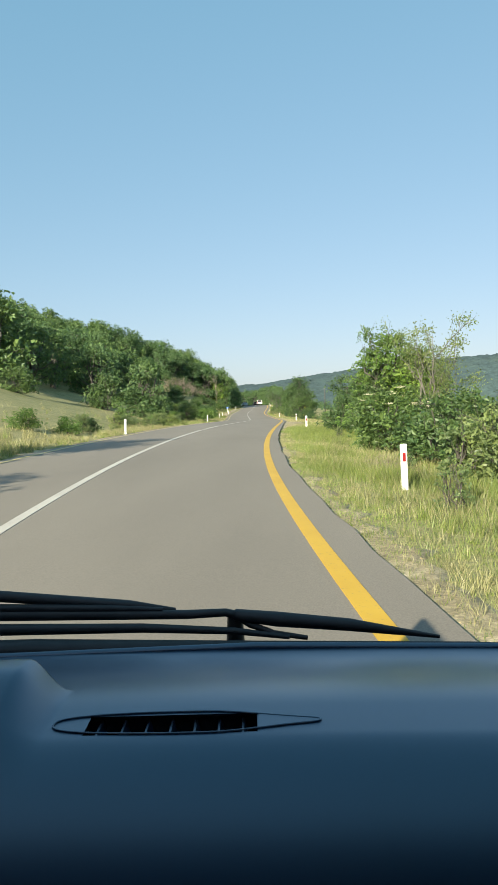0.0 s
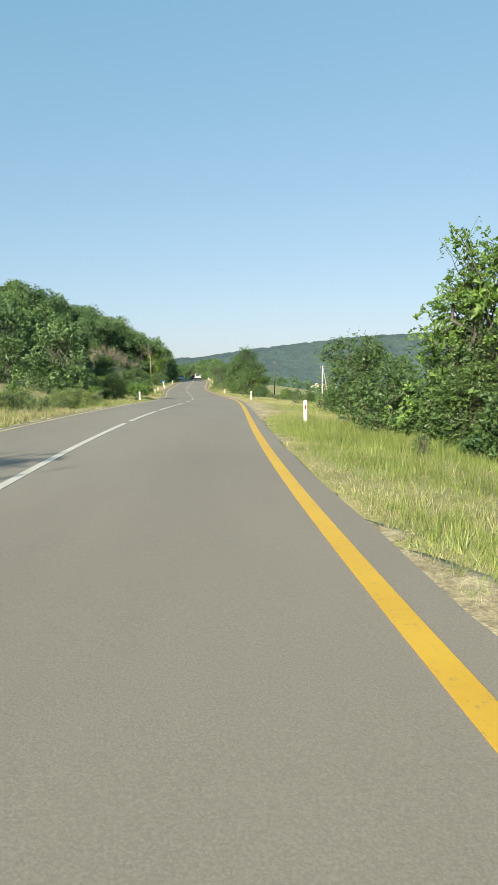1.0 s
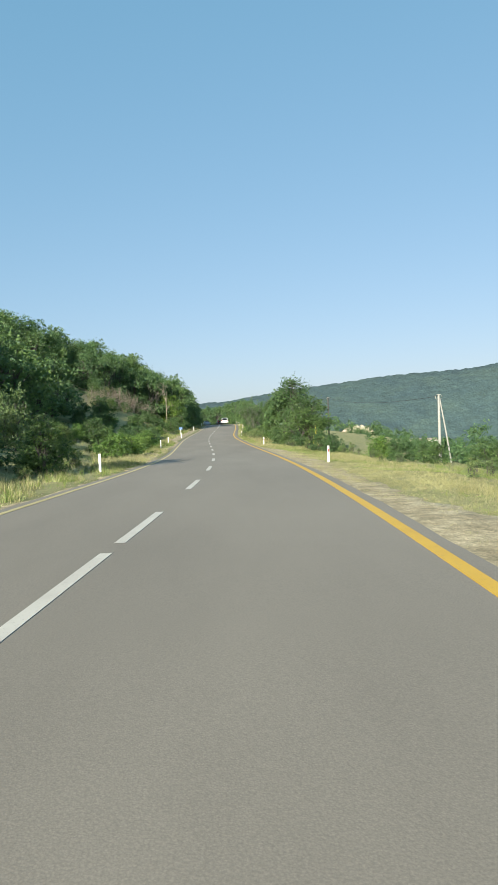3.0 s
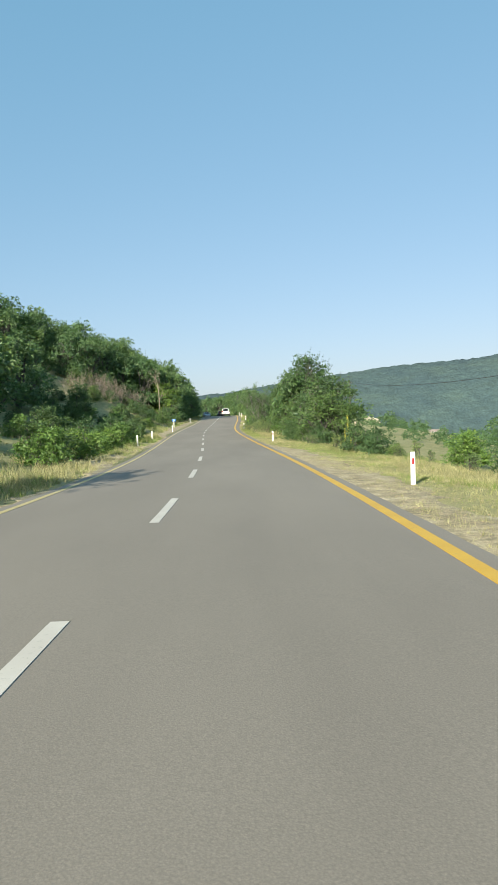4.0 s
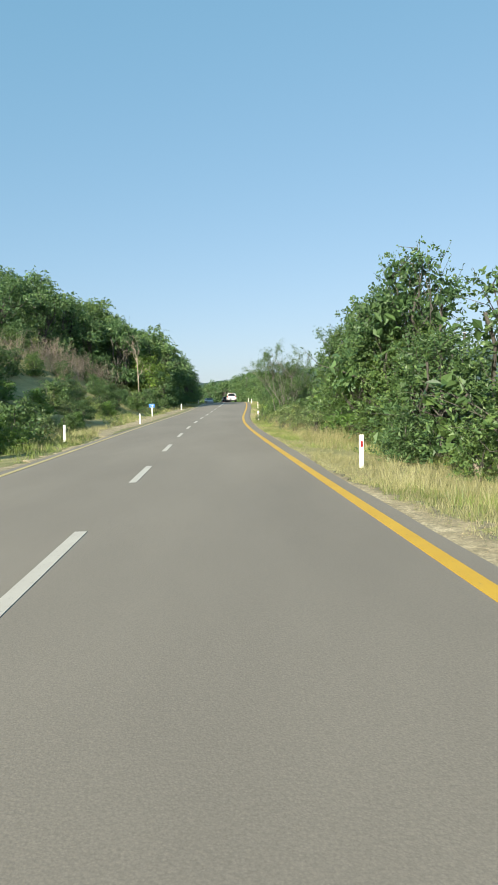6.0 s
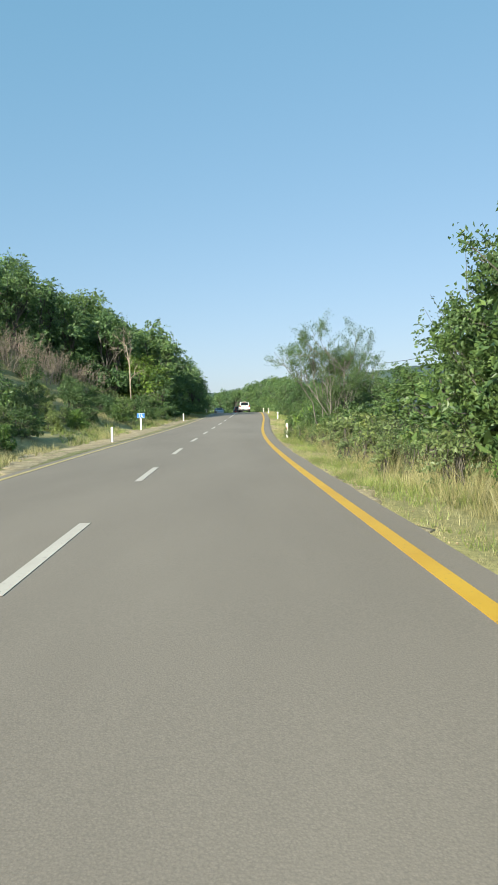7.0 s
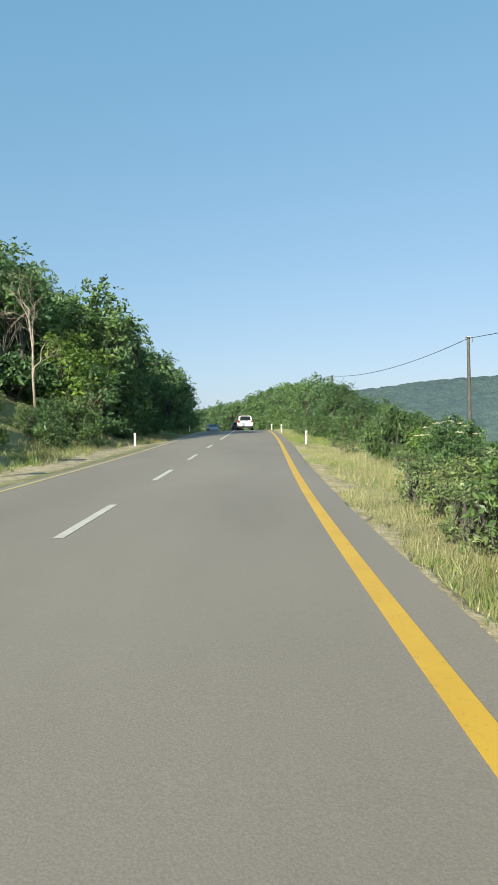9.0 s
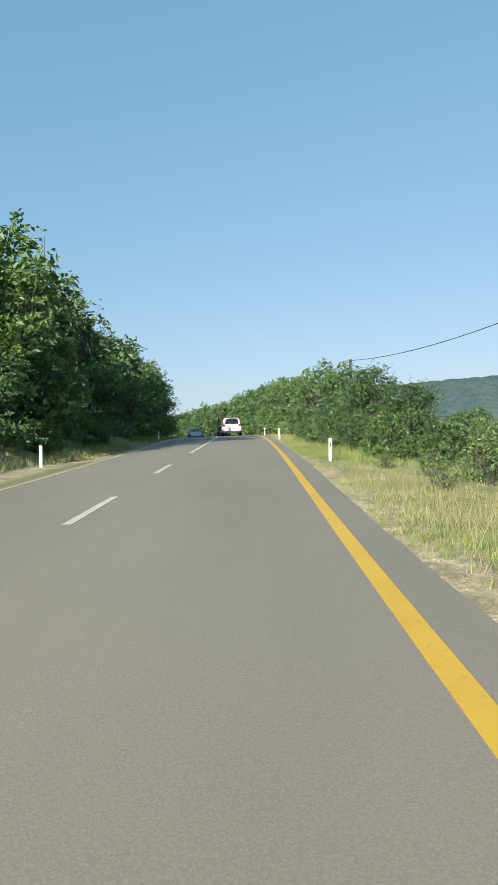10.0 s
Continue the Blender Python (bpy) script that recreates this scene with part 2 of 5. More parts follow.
def gravel_material():
    """Sandy gravel: pale stones of a few centimetres in dusty soil."""
    m, nt, b = material("sandy_gravel", 0.95)
    tc = nt.nodes.new("ShaderNodeTexCoord")
    stones = nt.nodes.new("ShaderNodeTexVoronoi")
    stones.inputs["Scale"].default_value = 30
    stones.inputs["Randomness"].default_value = 1.0
    nt.links.new(tc.outputs["Object"], stones.inputs["Vector"])
    grey = nt.nodes.new("ShaderNodeRGBToBW")
    nt.links.new(stones.outputs["Color"], grey.inputs[0])
    soil = ramp(nt, noise_of(nt, 1.6, 5), [(0.3, (0.22, 0.175, 0.105)), (0.5, (0.34, 0.275, 0.175)), (0.7, (0.45, 0.375, 0.255))])
    col = mix(nt, 0.55, soil, ramp(nt, grey.outputs[0], [(0.25, (0.34, 0.33, 0.31)), (0.75, (0.70, 0.69, 0.67))]), "OVERLAY")
    col = mix(nt, 0.7, col, ramp(nt, noise_of(nt, 5.5, 4, 0.65), [(0.32, (0.30, 0.31, 0.27)), (0.68, (0.70, 0.69, 0.67))]), "OVERLAY")
    col = mix(nt, 0.5, col, ramp(nt, noise_of(nt, 40, 3), [(0.3, (0.32,) * 3), (0.7, (0.68,) * 3)]), "OVERLAY")
    nt.links.new(col, b.inputs["Base Color"])
    relief(nt, b, stones.outputs["Distance"], 0.4, 0.012)
    return m


M_ASPHALT = asphalt_material()
M_YELLOW = paint_material("yellow_road_paint", (0.60, 0.36, 0.032), (0.28, 0.21, 0.09))
M_WHITE = paint_material("white_road_paint", (0.55, 0.505, 0.435), (0.24, 0.21, 0.175))
M_FADED = paint_material("faded_yellow_paint", (0.50, 0.40, 0.18), (0.22, 0.19, 0.14))
M_GROUND = ground_material()
M_GRAVEL = gravel_material()
M_GRASS = leaf_material("dry_grass", (0.205, 0.200, 0.090), (0.475, 0.430, 0.235), 0.3, 0.1)
M_GREEN = leaf_material("green_grass", (0.125, 0.185, 0.045), (0.29, 0.325, 0.10), 0.3, 0.1)
M_LEAF_FOREST = leaf_material("forest_leaves", (0.060, 0.118, 0.056), (0.168, 0.250, 0.096))
M_LEAF_TREE = leaf_material("tree_leaves", (0.048, 0.098, 0.040), (0.135, 0.205, 0.074))
M_LEAF_BRIGHT = leaf_material("bright_leaves", (0.078, 0.152, 0.037), (0.20, 0.295, 0.075))
M_LEAF_GREY = leaf_material("grey_green_leaves", (0.098, 0.145, 0.060), (0.235, 0.288, 0.122))
M_BARK = speckled("bark", [(0.045, 0.040, 0.034), (0.085, 0.077, 0.066), (0.135, 0.122, 0.104)], 3.0, 0.9, 30, 0.6, 0.02)
M_DEAD = speckled("dead_wood", [(0.175, 0.140, 0.108), (0.28, 0.23, 0.18), (0.39, 0.335, 0.27)], 2.5, 0.9, 30, 0.5, 0.02)
M_POST = plain("white_post_paint", (0.74, 0.73, 0.68), 0.5)
M_RED = plain("red_reflector", (0.30, 0.018, 0.02), 0.3)
M_BLUE = plain("blue_sign_enamel", (0.03, 0.16, 0.50), 0.4)
M_LETTER = plain("white_sign_enamel", (0.78, 0.78, 0.78), 0.4)
M_POLE = speckled("tarred_pole", [(0.05, 0.045, 0.042), (0.075, 0.068, 0.062), (0.105, 0.095, 0.085)], 3.0, 0.85, 30, 0.5, 0.01)
M_CONCRETE = speckled("weathered_concrete", [(0.30, 0.29, 0.27), (0.40, 0.385, 0.36)], 1.2, 0.9, 30, 0.4, 0.01)
M_WIRE = plain("dull_wire", (0.04, 0.04, 0.045), 0.5)

# ---- ground, road and markings ----
def sheet(name, ys, ds, zfun, material_, close=0.0):
    """A sheet over rows of y and columns of d (arrays or functions of y)."""
    ys = np.asarray(ys, float)
    cols = [np.asarray(d(ys) if callable(d) else np.full(len(ys), d), float) for d in ds]
    v = np.stack([np.stack([edge_x(ys) + d, ys, zfun(ys, d)], -1) for d in cols], 1)
    if close:
        low = v[:, [0, -1]].copy()
        low[..., 2] -= close
        v = np.concatenate([low[:, :1], v, low[:, 1:]], 1)
    n, k = v.shape[:2]
    i, j = np.meshgrid(np.arange(n - 1), np.arange(k - 1), indexing="ij")
    q = np.stack([i * k + j, i * k + j + 1, (i + 1) * k + j + 1, (i + 1) * k + j], -1).reshape(-1, 4)
    return put(name, mesh_of(name, v.reshape(-1, 3), q, not close), material_)


ROWS = np.concatenate([[-900, -400, -200, -120, -80, -60, -45], np.arange(-36, 300, 1.25), [304, 312, 325, 345, 370, 400, 450, 520, 620, 800, 1100, 1600, 2600, 4000]])
COLS = [-3000, -1500, -800, -400, -280, -200, -150, -120, -95, -80, -68, -58, -50, -43, -37, -32, -28, -25, -22, -19.5, -17.5, -15.5, -14, -12.5, -11.2, -10.2, -9.4,
        -8.7, -8.1, -7.6, lambda y: left_d(y) - 0.22, lambda y: left_d(y) - 0.12, -3.5, lambda y: rim_d(y) - 0.10, lambda y: rim_d(y) - 0.05, 0.8, 1.2, 1.7, 2.2, 2.8, 3.4, 4.1, 5, 6, 7.2, 8.6, 10.3, 12.5, 15, 18, 22, 27, 34, 43, 55,
        72, 95, 130, 180, 260, 380, 600, 950, 1500, 3000]
ground = tagged(sheet("ground", ROWS, COLS, ground_z, M_GROUND), "grassy valley ground with dry and green patches", "ground", kind="structure")

ROAD_ROWS = np.arange(-90, 421, 1.0)
wob = np.random.RandomState(5).normal(0, 0.016, 1200)


def right_rim(y):
    i = np.clip((np.asarray(y) + 100).astype(int), 0, 1190)
    return rim_d(y) + 0.9 * wob[i] + 0.02 * np.sin(np.asarray(y) * 0.23)


def left_rim(y):
    i = np.clip((np.asarray(y) + 400).astype(int), 0, 1190)
    return left_d(y) - 0.28 + wob[i]


def road_top(y, d):
    return road_z(y) + 0.02


road = tagged(sheet("road", ROAD_ROWS, [left_rim, left_d, -5, centre_d, -1.8, 0.0, right_rim], road_top, M_ASPHALT, close=0.3),
              "two-lane grey asphalt country road with painted lines", "road", kind="structure")


def ribbon(name, y0, y1, d_of, width, material_, step=1.0):
    """A strip of road paint, a few millimetres thick, along d_of(y)."""
    ys = np.linspace(y0, y1, max(3, int((y1 - y0) / step) + 1))
    ob = sheet(name, ys, [lambda y: d_of(y) - width / 2, lambda y: d_of(y) + width / 2], lambda y, d: road_z(y) + 0.026, material_, close=0.0055)
    ob.parent = road
    return ob


tagged(ribbon("edge_line", -60, 340, lambda y: 0.0 * y, 0.17, M_YELLOW), "yellow painted edge line")
tagged(ribbon("edge_line", -60, 340, left_d, 0.13, M_FADED), "faded yellow painted edge line")
DASHES = [(-60, 34.6), (35.5, 42.7), (43.6, 51.8), (52.5, 55.7)] + [(e - 3.3, e) for e in (63.6, 71.8, 80.2, 88.5, 97.3, 105.4, 113.5, 121.8, 130.1, 138.5, 146.7, 154.6, 162.4, 170.9)] + [(177.6, 300.0)]
for y0, y1 in DASHES:
    tagged(ribbon("centre_line", y0, y1, centre_d, 0.14, M_WHITE, 0.8), "white painted centre line")

rs = np.random.RandomState(11)


def shoulder(name, side, wide, label):
    ys = np.arange(-40, 300, 0.35)
    bumps = np.convolve(rs.normal(0, 1, len(ys) + 40), np.ones(7) / 7, "same")[:len(ys)]
    slow = np.convolve(rs.normal(0, 1, len(ys) + 200), np.ones(45) / 45, "same")[:len(ys)]
    width = np.clip(wide(ys) * (1 + 0.9 * slow * 2.2) + 0.4 * bumps + 0.10 * rs.normal(0, 1, len(ys)), 0.05, 3.0)
    at_y = lambda y: np.interp(y, ys, width)
    cols = [(lambda y, f=f: (rim_d(y) - 0.06 + f * at_y(y)) if side > 0 else (left_d(y) - 0.15 - f * at_y(y))) for f in (0, 0.3, 0.65, 0.9, 1.0)]
    z = lambda y, d: ground_z(y, d) + np.where(np.abs(d - (cols[-1](y))) < 1e-6, -0.06, 0.014 + 0.004 * np.sin(d * 23 + y * 7))
    return tagged(sheet(name, ys, cols, z, M_GRAVEL), label, "gravel shoulder", kind="structure")


shoulder("shoulder", 1, lambda y: 0.24 + 1.05 * smooth(34, 44, y) * (1 - smooth(90, 102, y)) + 0.35 * smooth(148, 156, y) + 0.4 * (1 - smooth(8, 16, y)), "sandy gravel strip beside the asphalt with dry grass")
shoulder("shoulder", -1, lambda y: 0.55 + 0.9 * smooth(80, 88, y) * (1 - smooth(98, 108, y)) + 2.3 * smooth(118, 130, y) * (1 - smooth(168, 178, y)), "pale sandy roadside strip along the far lane")


# loose stones on the gravel
def stone_scatter():
    n = 6500
    y = np.where(rs.rand(n) < 0.5, rs.uniform(36, 98, n), rs.uniform(-2, 190, n))
    right = rs.rand(n) < 0.7
    d = np.where(right, 0.55 + rs.exponential(0.28 + 0.4 * (y > 38) * (y < 98), n), left_d(y) - 0.3 - rs.exponential(0.4, n))
    r = 0.006 + 0.019 * rs.uniform(0, 1, n) ** 3
    c = np.stack([edge_x(y) + d, y, ground_z(y, d) + 0.012], -1)
    oct_v = np.array([[1, 0, 0], [0, 1, 0], [-1, 0, 0], [0, -1, 0], [0, 0, 0.7], [0, 0, -0.7]], float)
    oct_f = np.array([[0, 1, 4], [1, 2, 4], [2, 3, 4], [3, 0, 4], [1, 0, 5], [2, 1, 5], [3, 2, 5], [0, 3, 5]])
    v = c[:, None] + oct_v[None] * r[:, None, None] * rs.uniform(0.6, 1.3, (n, 6, 1))
    f = oct_f[None] + 6 * np.arange(n)[:, None, None]
    return tagged(put("loose_stones", mesh_of("loose_stones", v.reshape(-1, 3), f.reshape(-1, 3)), M_GRAVEL), "small pale stones scattered on the road shoulder", "gravel", kind="stuff")


stone_scatter()


# ---- far wooded ridge across the valley ----
def far_ridge():
    g = np.random.RandomState(3)
    xs, k = np.arange(-260, 1300, 5.0), 80
    t = np.linspace(0, 1, k)
    X, T = np.meshgrid(xs, t, indexing="ij")
    top = 34 + 0.122 * X + 2.2 * np.sin(X / 80) + 1.0 * np.sin(X / 31 + 1) - 0.00002 * np.maximum(X - 300, 0) ** 2
    top = np.where(X < 0, 34 + 0.05 * X, top)
    Y = 620 + 300 * T + 18 * np.sin(X / 90) + 0.15 * X
    Z = -30 + (top + 30) * np.where(T < 0.94, np.sin(T / 0.94 * np.pi / 2) ** 1.15, 1 - 6 * (T - 0.94))
    gully = 7 * np.sin(X / 55 + 2.2 * np.sin(T * 4)) * T * (1 - T) * 2.2
    canopy = g.uniform(0, 1, X.shape) ** 1.6 * 3.0
    v = np.stack([X + g.uniform(-2, 2, X.shape), Y + g.uniform(-1.5, 1.5, X.shape), Z + gully + canopy], -1)
    n = len(xs)
    i, j = np.meshgrid(np.arange(n - 1), np.arange(k - 1), indexing="ij")
    q = np.stack([i * k + j, (i + 1) * k + j, (i + 1) * k + j + 1, i * k + j + 1], -1).reshape(-1, 4)
    m, nt, b = material("haze_tinted_woodland", 0.95)
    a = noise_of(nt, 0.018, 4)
    # bluish greens: the haze of distance is put into the base colour
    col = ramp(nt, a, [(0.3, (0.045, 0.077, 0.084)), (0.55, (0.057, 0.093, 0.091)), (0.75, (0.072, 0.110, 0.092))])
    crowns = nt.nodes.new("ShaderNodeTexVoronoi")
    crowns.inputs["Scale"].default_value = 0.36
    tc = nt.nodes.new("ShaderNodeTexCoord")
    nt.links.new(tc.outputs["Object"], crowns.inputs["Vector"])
    # shade between the crowns, painted darker away from each cell's middle
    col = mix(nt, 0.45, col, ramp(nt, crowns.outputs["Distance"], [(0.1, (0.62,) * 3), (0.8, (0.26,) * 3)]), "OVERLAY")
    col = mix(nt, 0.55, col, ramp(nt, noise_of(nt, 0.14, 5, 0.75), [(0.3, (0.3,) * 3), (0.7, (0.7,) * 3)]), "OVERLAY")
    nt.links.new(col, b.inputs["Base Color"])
    away = node(nt, "ShaderNodeMath")
    away.operation = "SUBTRACT"
    away.inputs[0].default_value = 1.0
    nt.links.new(crowns.outputs["Distance"], away.inputs[1])
    relief(nt, b, away.outputs[0], 0.45, 1.6)
    return tagged(put("backdrop", mesh_of("backdrop", v.reshape(-1, 3), q, True), m), "green wooded ridge across the valley, haze in its colour", "hill", kind="structure")


far_ridge()

# ---- trees and bushes ----
def leaves(g, centres, size, up=0.35):
    """A small folded leaf (one island of two triangles) at each centre, turned at random."""
    n = len(centres)
    nrm = g.normal(0, 1, (n, 3)) + np.array([0, 0, up])
    nrm /= np.linalg.norm(nrm, axis=1)[:, None]
    a = np.cross(nrm, g.normal(0, 1, (n, 3)))
    a /= np.linalg.norm(a, axis=1)[:, None] + 1e-9
    b = np.cross(nrm, a)
    s = (size * g.uniform(0.6, 1.35, n))[:, None]
    fold = nrm * s * 0.18
    v = np.stack([centres + a * s * 0.62, centres + b * s * 0.36 + fold, centres - a * s * 0.62, centres - b * s * 0.36 + fold], 1)
    f = np.array([[0, 1, 2], [0, 2, 3]])[None] + 4 * np.arange(n)[:, None, None]
    return v.reshape(-1, 3), f.reshape(-1, 3)


def on_lumps(g, lumps, count, inner=0.7):
    """Points in the outer shells of round lumps, and the way out of each."""
    c, r = np.array([l[0] for l in lumps]), np.array([l[1] for l in lumps])
    i = g.choice(len(r), count, p=r**2 / (r**2).sum())
    u = g.normal(0, 1, (count, 3))
    u /= np.linalg.norm(u, axis=1)[:, None]
    u[:, 2] = np.where(u[:, 2] < -0.6, -u[:, 2] * 0.4, u[:, 2])
    rad = r[i] * (inner + (1.08 - inner) * g.uniform(0, 1, count) ** 0.7)
    return c[i] + u * rad[:, None] * np.array([1, 1, 0.82]), u


def sprays(g, lumps, count, leaf, inner, per=6):
    """Flat leafy sprays that stand out of round lumps: leaves to both sides of a short twig, all facing much the same way."""
    c, u = on_lumps(g, lumps, max(1, count // per), inner)
    n = len(c)
    unit = lambda w: w / (np.linalg.norm(w, axis=-1, keepdims=True) + 1e-9)
    way = u * 0.9 + g.normal(0, 0.45, (n, 3))
    way[:, 2] *= 0.55
    way = unit(way)
    face = np.array([0, 0, 0.75]) + u * 0.7 + g.normal(0, 0.5, (n, 3))
    side = unit(np.cross(face, way))
    face = unit(np.cross(way, side))
    long = leaf * per * 0.36 * g.uniform(0.7, 1.3, (n, 1, 1))
    t = ((np.arange(per) + 0.5) / per)[None, :, None]
    hand = np.where(np.arange(per) % 2, 1.0, -1.0)[None, :, None]
    mid = c[:, None] + way[:, None] * long * (t - 0.35) + side[:, None] * hand * leaf * (0.75 - 0.45 * t) - np.array([0, 0, 1.0]) * long * 0.22 * t * t
    mid = mid + g.normal(0, leaf * 0.16, mid.shape)
    nrm = unit(face[:, None] + g.normal(0, 0.42, mid.shape))
    a = way[:, None] * 0.75 + side[:, None] * hand * 0.8 + g.normal(0, 0.25, mid.shape)
    b = unit(np.cross(nrm, a))
    a = unit(np.cross(b, nrm))
    s = leaf * g.uniform(0.65, 1.3, (n, per, 1))
    v = np.stack([mid + a * s * 0.64, mid + b * s * 0.34 + nrm * s * 0.14, mid - a * s * 0.64, mid - b * s * 0.34 + nrm * s * 0.14], 2).reshape(-1, 4, 3)
    v = v[v[:, :, 2].min(1) > 0.02]
    f = np.array([[0, 1, 2], [0, 2, 3]])[None] + 4 * np.arange(len(v))[:, None, None]
    return v.reshape(-1, 3), f.reshape(-1, 3)


def core(g, lumps, shrink, per=34):
    """Large leaves deep inside the lumps, that close a crown to the light."""
    c, r = np.repeat([l[0] for l in lumps], per, 0), np.repeat([l[1] for l in lumps], per)
    u = g.normal(0, 1, (len(r), 3))
    u /= np.linalg.norm(u, axis=1)[:, None]
    p = c + u * (r * shrink * g.uniform(0.2, 1, len(r)) ** 0.6)[:, None] * np.array([1, 1, 0.82])
    p[:, 2] = np.maximum(p[:, 2], r * 0.25)
    return leaves(g, p, r * 0.27)


def lumps_for(g, height, width, foot, count):
    """Round masses that make up a crown between foot and height, wider in the middle."""
    out = []
    for i in range(count):
        t = (i + g.uniform(0.1, 0.9)) / count
        z = foot + (height - foot) * t * 0.9
        reach = width / 2 * (0.45 + 0.9 * math.sin(math.pi * min(1, t * 0.8 + 0.16))) * 0.62
        a = g.uniform(0, 2 * math.pi)
        rr = reach * math.sqrt(g.uniform(0.15, 1))
        r = width * g.uniform(0.16, 0.28) * (1 - 0.35 * t)
        out.append(((rr * math.cos(a), rr * math.sin(a), max(z, r * 0.65)), r))
    out.append(((0, 0, height - width * 0.17), width * 0.17))
    for k in range(4):    # masses that tie the top to the rest
        a = math.pi / 2 * k + g.uniform(-0.5, 0.5)
        out.append(((width * 0.17 * math.cos(a), width * 0.17 * math.sin(a), height - width * g.uniform(0.28, 0.42)), width * 0.19))
    return out


def limb(g, p, q, r0, r1, bend=0.12, steps=4, sides=5):
    p, q = np.array(p, float), np.array(q, float)
    t = np.linspace(0, 1, steps)[:, None]
    wig = g.normal(0, 1, (steps, 3)) * np.linalg.norm(q - p) * bend * np.sin(t * np.pi)
    pts = p + (q - p) * t + wig
    return tube(pts, np.linspace(r0, r1, steps), sides), pts


def woody(g, height, width, lumps, stems=1, twigs=10, thick=0.045, sides=4):
    """Trunk, limbs to the masses, and twigs past them. Gives the wood and the twigs' tips."""
    pieces, tips = [], []
    for s in range(stems):
        a = g.uniform(0, 6.28)
        lean = 0.0 if stems == 1 else width * 0.22
        top = np.array([lean * math.cos(a), lean * math.sin(a), height * 0.72])
        start = np.array([0.12 * math.cos(a) * (stems > 1), 0.12 * math.sin(a) * (stems > 1), -0.25])
        t, pts = limb(g, start, top, height * thick / math.sqrt(stems), height * 0.008, 0.05, 7, 8 if stems < 3 else 5)
        pieces.append(t)
        for c, r in lumps:
            if g.rand() < 1.1 / stems:
                k = pts[min(5, max(1, int(6 * min(1, c[2] / height * 0.75))))]
                t2, p2 = limb(g, k, c, height * thick * 0.31, height * thick * 0.09, 0.055, 4, sides)
                pieces.append(t2)
                for _ in range(twigs // len(lumps)):
                    u = g.normal(0, 1, 3)
                    u[2] = abs(u[2]) * 0.9
                    u /= np.linalg.norm(u)
                    tip = np.array(c) + u * r * g.uniform(1.0, 1.5)
                    t3, p3 = limb(g, p2[g.randint(1, 4)], tip, height * 0.0030, 0.004, 0.12, 3, 3)
                    pieces.append(t3)
                    tips.append(p3)
    v, q = joined(pieces)
    return (v, q), tips


PROTO = {}


def grow(kind, g, height, width, foot, count, n_leaves, leaf, leaf_mat, stems=1, twigs=24, thick=0.045, filled=0.0, inner=0.48):
    """The meshes of one tree or bush: wood and leaves."""
    lumps = lumps_for(g, height, width, foot, count)
    if foot < 0.2:    # low masses, so that a bush is leafy down to the grass
        for k in range(6):
            a, r = math.pi / 3 * k + g.uniform(-0.4, 0.4), width * g.uniform(0.15, 0.20)
            lumps.append(((width * 0.30 * math.cos(a), width * 0.30 * math.sin(a), r * 0.7), r))
    (wv, wq), tips = woody(g, height, width, lumps, stems, twigs, thick, 4 if twigs and foot > 0.2 else 3)
    masses = [sprays(g, lumps, n_leaves, leaf, inner)]
    if tips:    # shoots that stand out of the crown, leafy to their ends
        along = np.concatenate([p[0] + (p[-1] - p[0]) * u for p in tips for u in (0.55, 0.64, 0.72, 0.79, 0.85, 0.9, 0.95, 1.0)])
        along = along.reshape(-1, 3) + g.normal(0, leaf * 0.45, (len(along.reshape(-1, 3)), 3))
        masses.append(leaves(g, along[along[:, 2] > 0.03], leaf * 0.8))
    if filled:
        masses.append(core(g, lumps, filled))
    lv, lf = joined(masses)
    crown = mesh_of("crown", lv, lf)
    crown.materials.append(leaf_mat)
    trunk = mesh_of("trunk", wv, wq, True)
    trunk.materials.append(M_BARK)
    PROTO.setdefault(kind, []).append((trunk, crown))


def dead(kind, g, height, lead=0.55):
    """A bare tree: a forked trunk with many thin branches."""
    pieces = []

    def fork(p, way, length, r, depth):
        q = p + way * length
        t, pts = limb(g, p, q, r, r * 0.55, 0.025 if depth == 0 else 0.05, 5, 6 if depth < 2 else 3)
        pieces.append(t)
        if depth >= 4:
            return
        for i in range(3 if depth else 5):
            w = way * (0.75 if depth else 0.9) + g.normal(0, 0.55, 3) * (0.7 if depth else 0.6)
            w[2] += 0.12
            w /= np.linalg.norm(w)
            fork(pts[2 + g.randint(0, 3)], w, length * g.uniform(0.45, 0.68) * (0.6 if depth == 0 and lead > 0.6 else 1), r * 0.5, depth + 1)

    fork(np.array([0, 0, -0.3]), np.array([0.04, 0.02, 1.0]), height * lead, height * 0.013, 0)
    v, q = joined(pieces)
    me = mesh_of("trunk", v, q, True)
    me.materials.append(M_DEAD)
    PROTO.setdefault(kind, []).append((me, None))


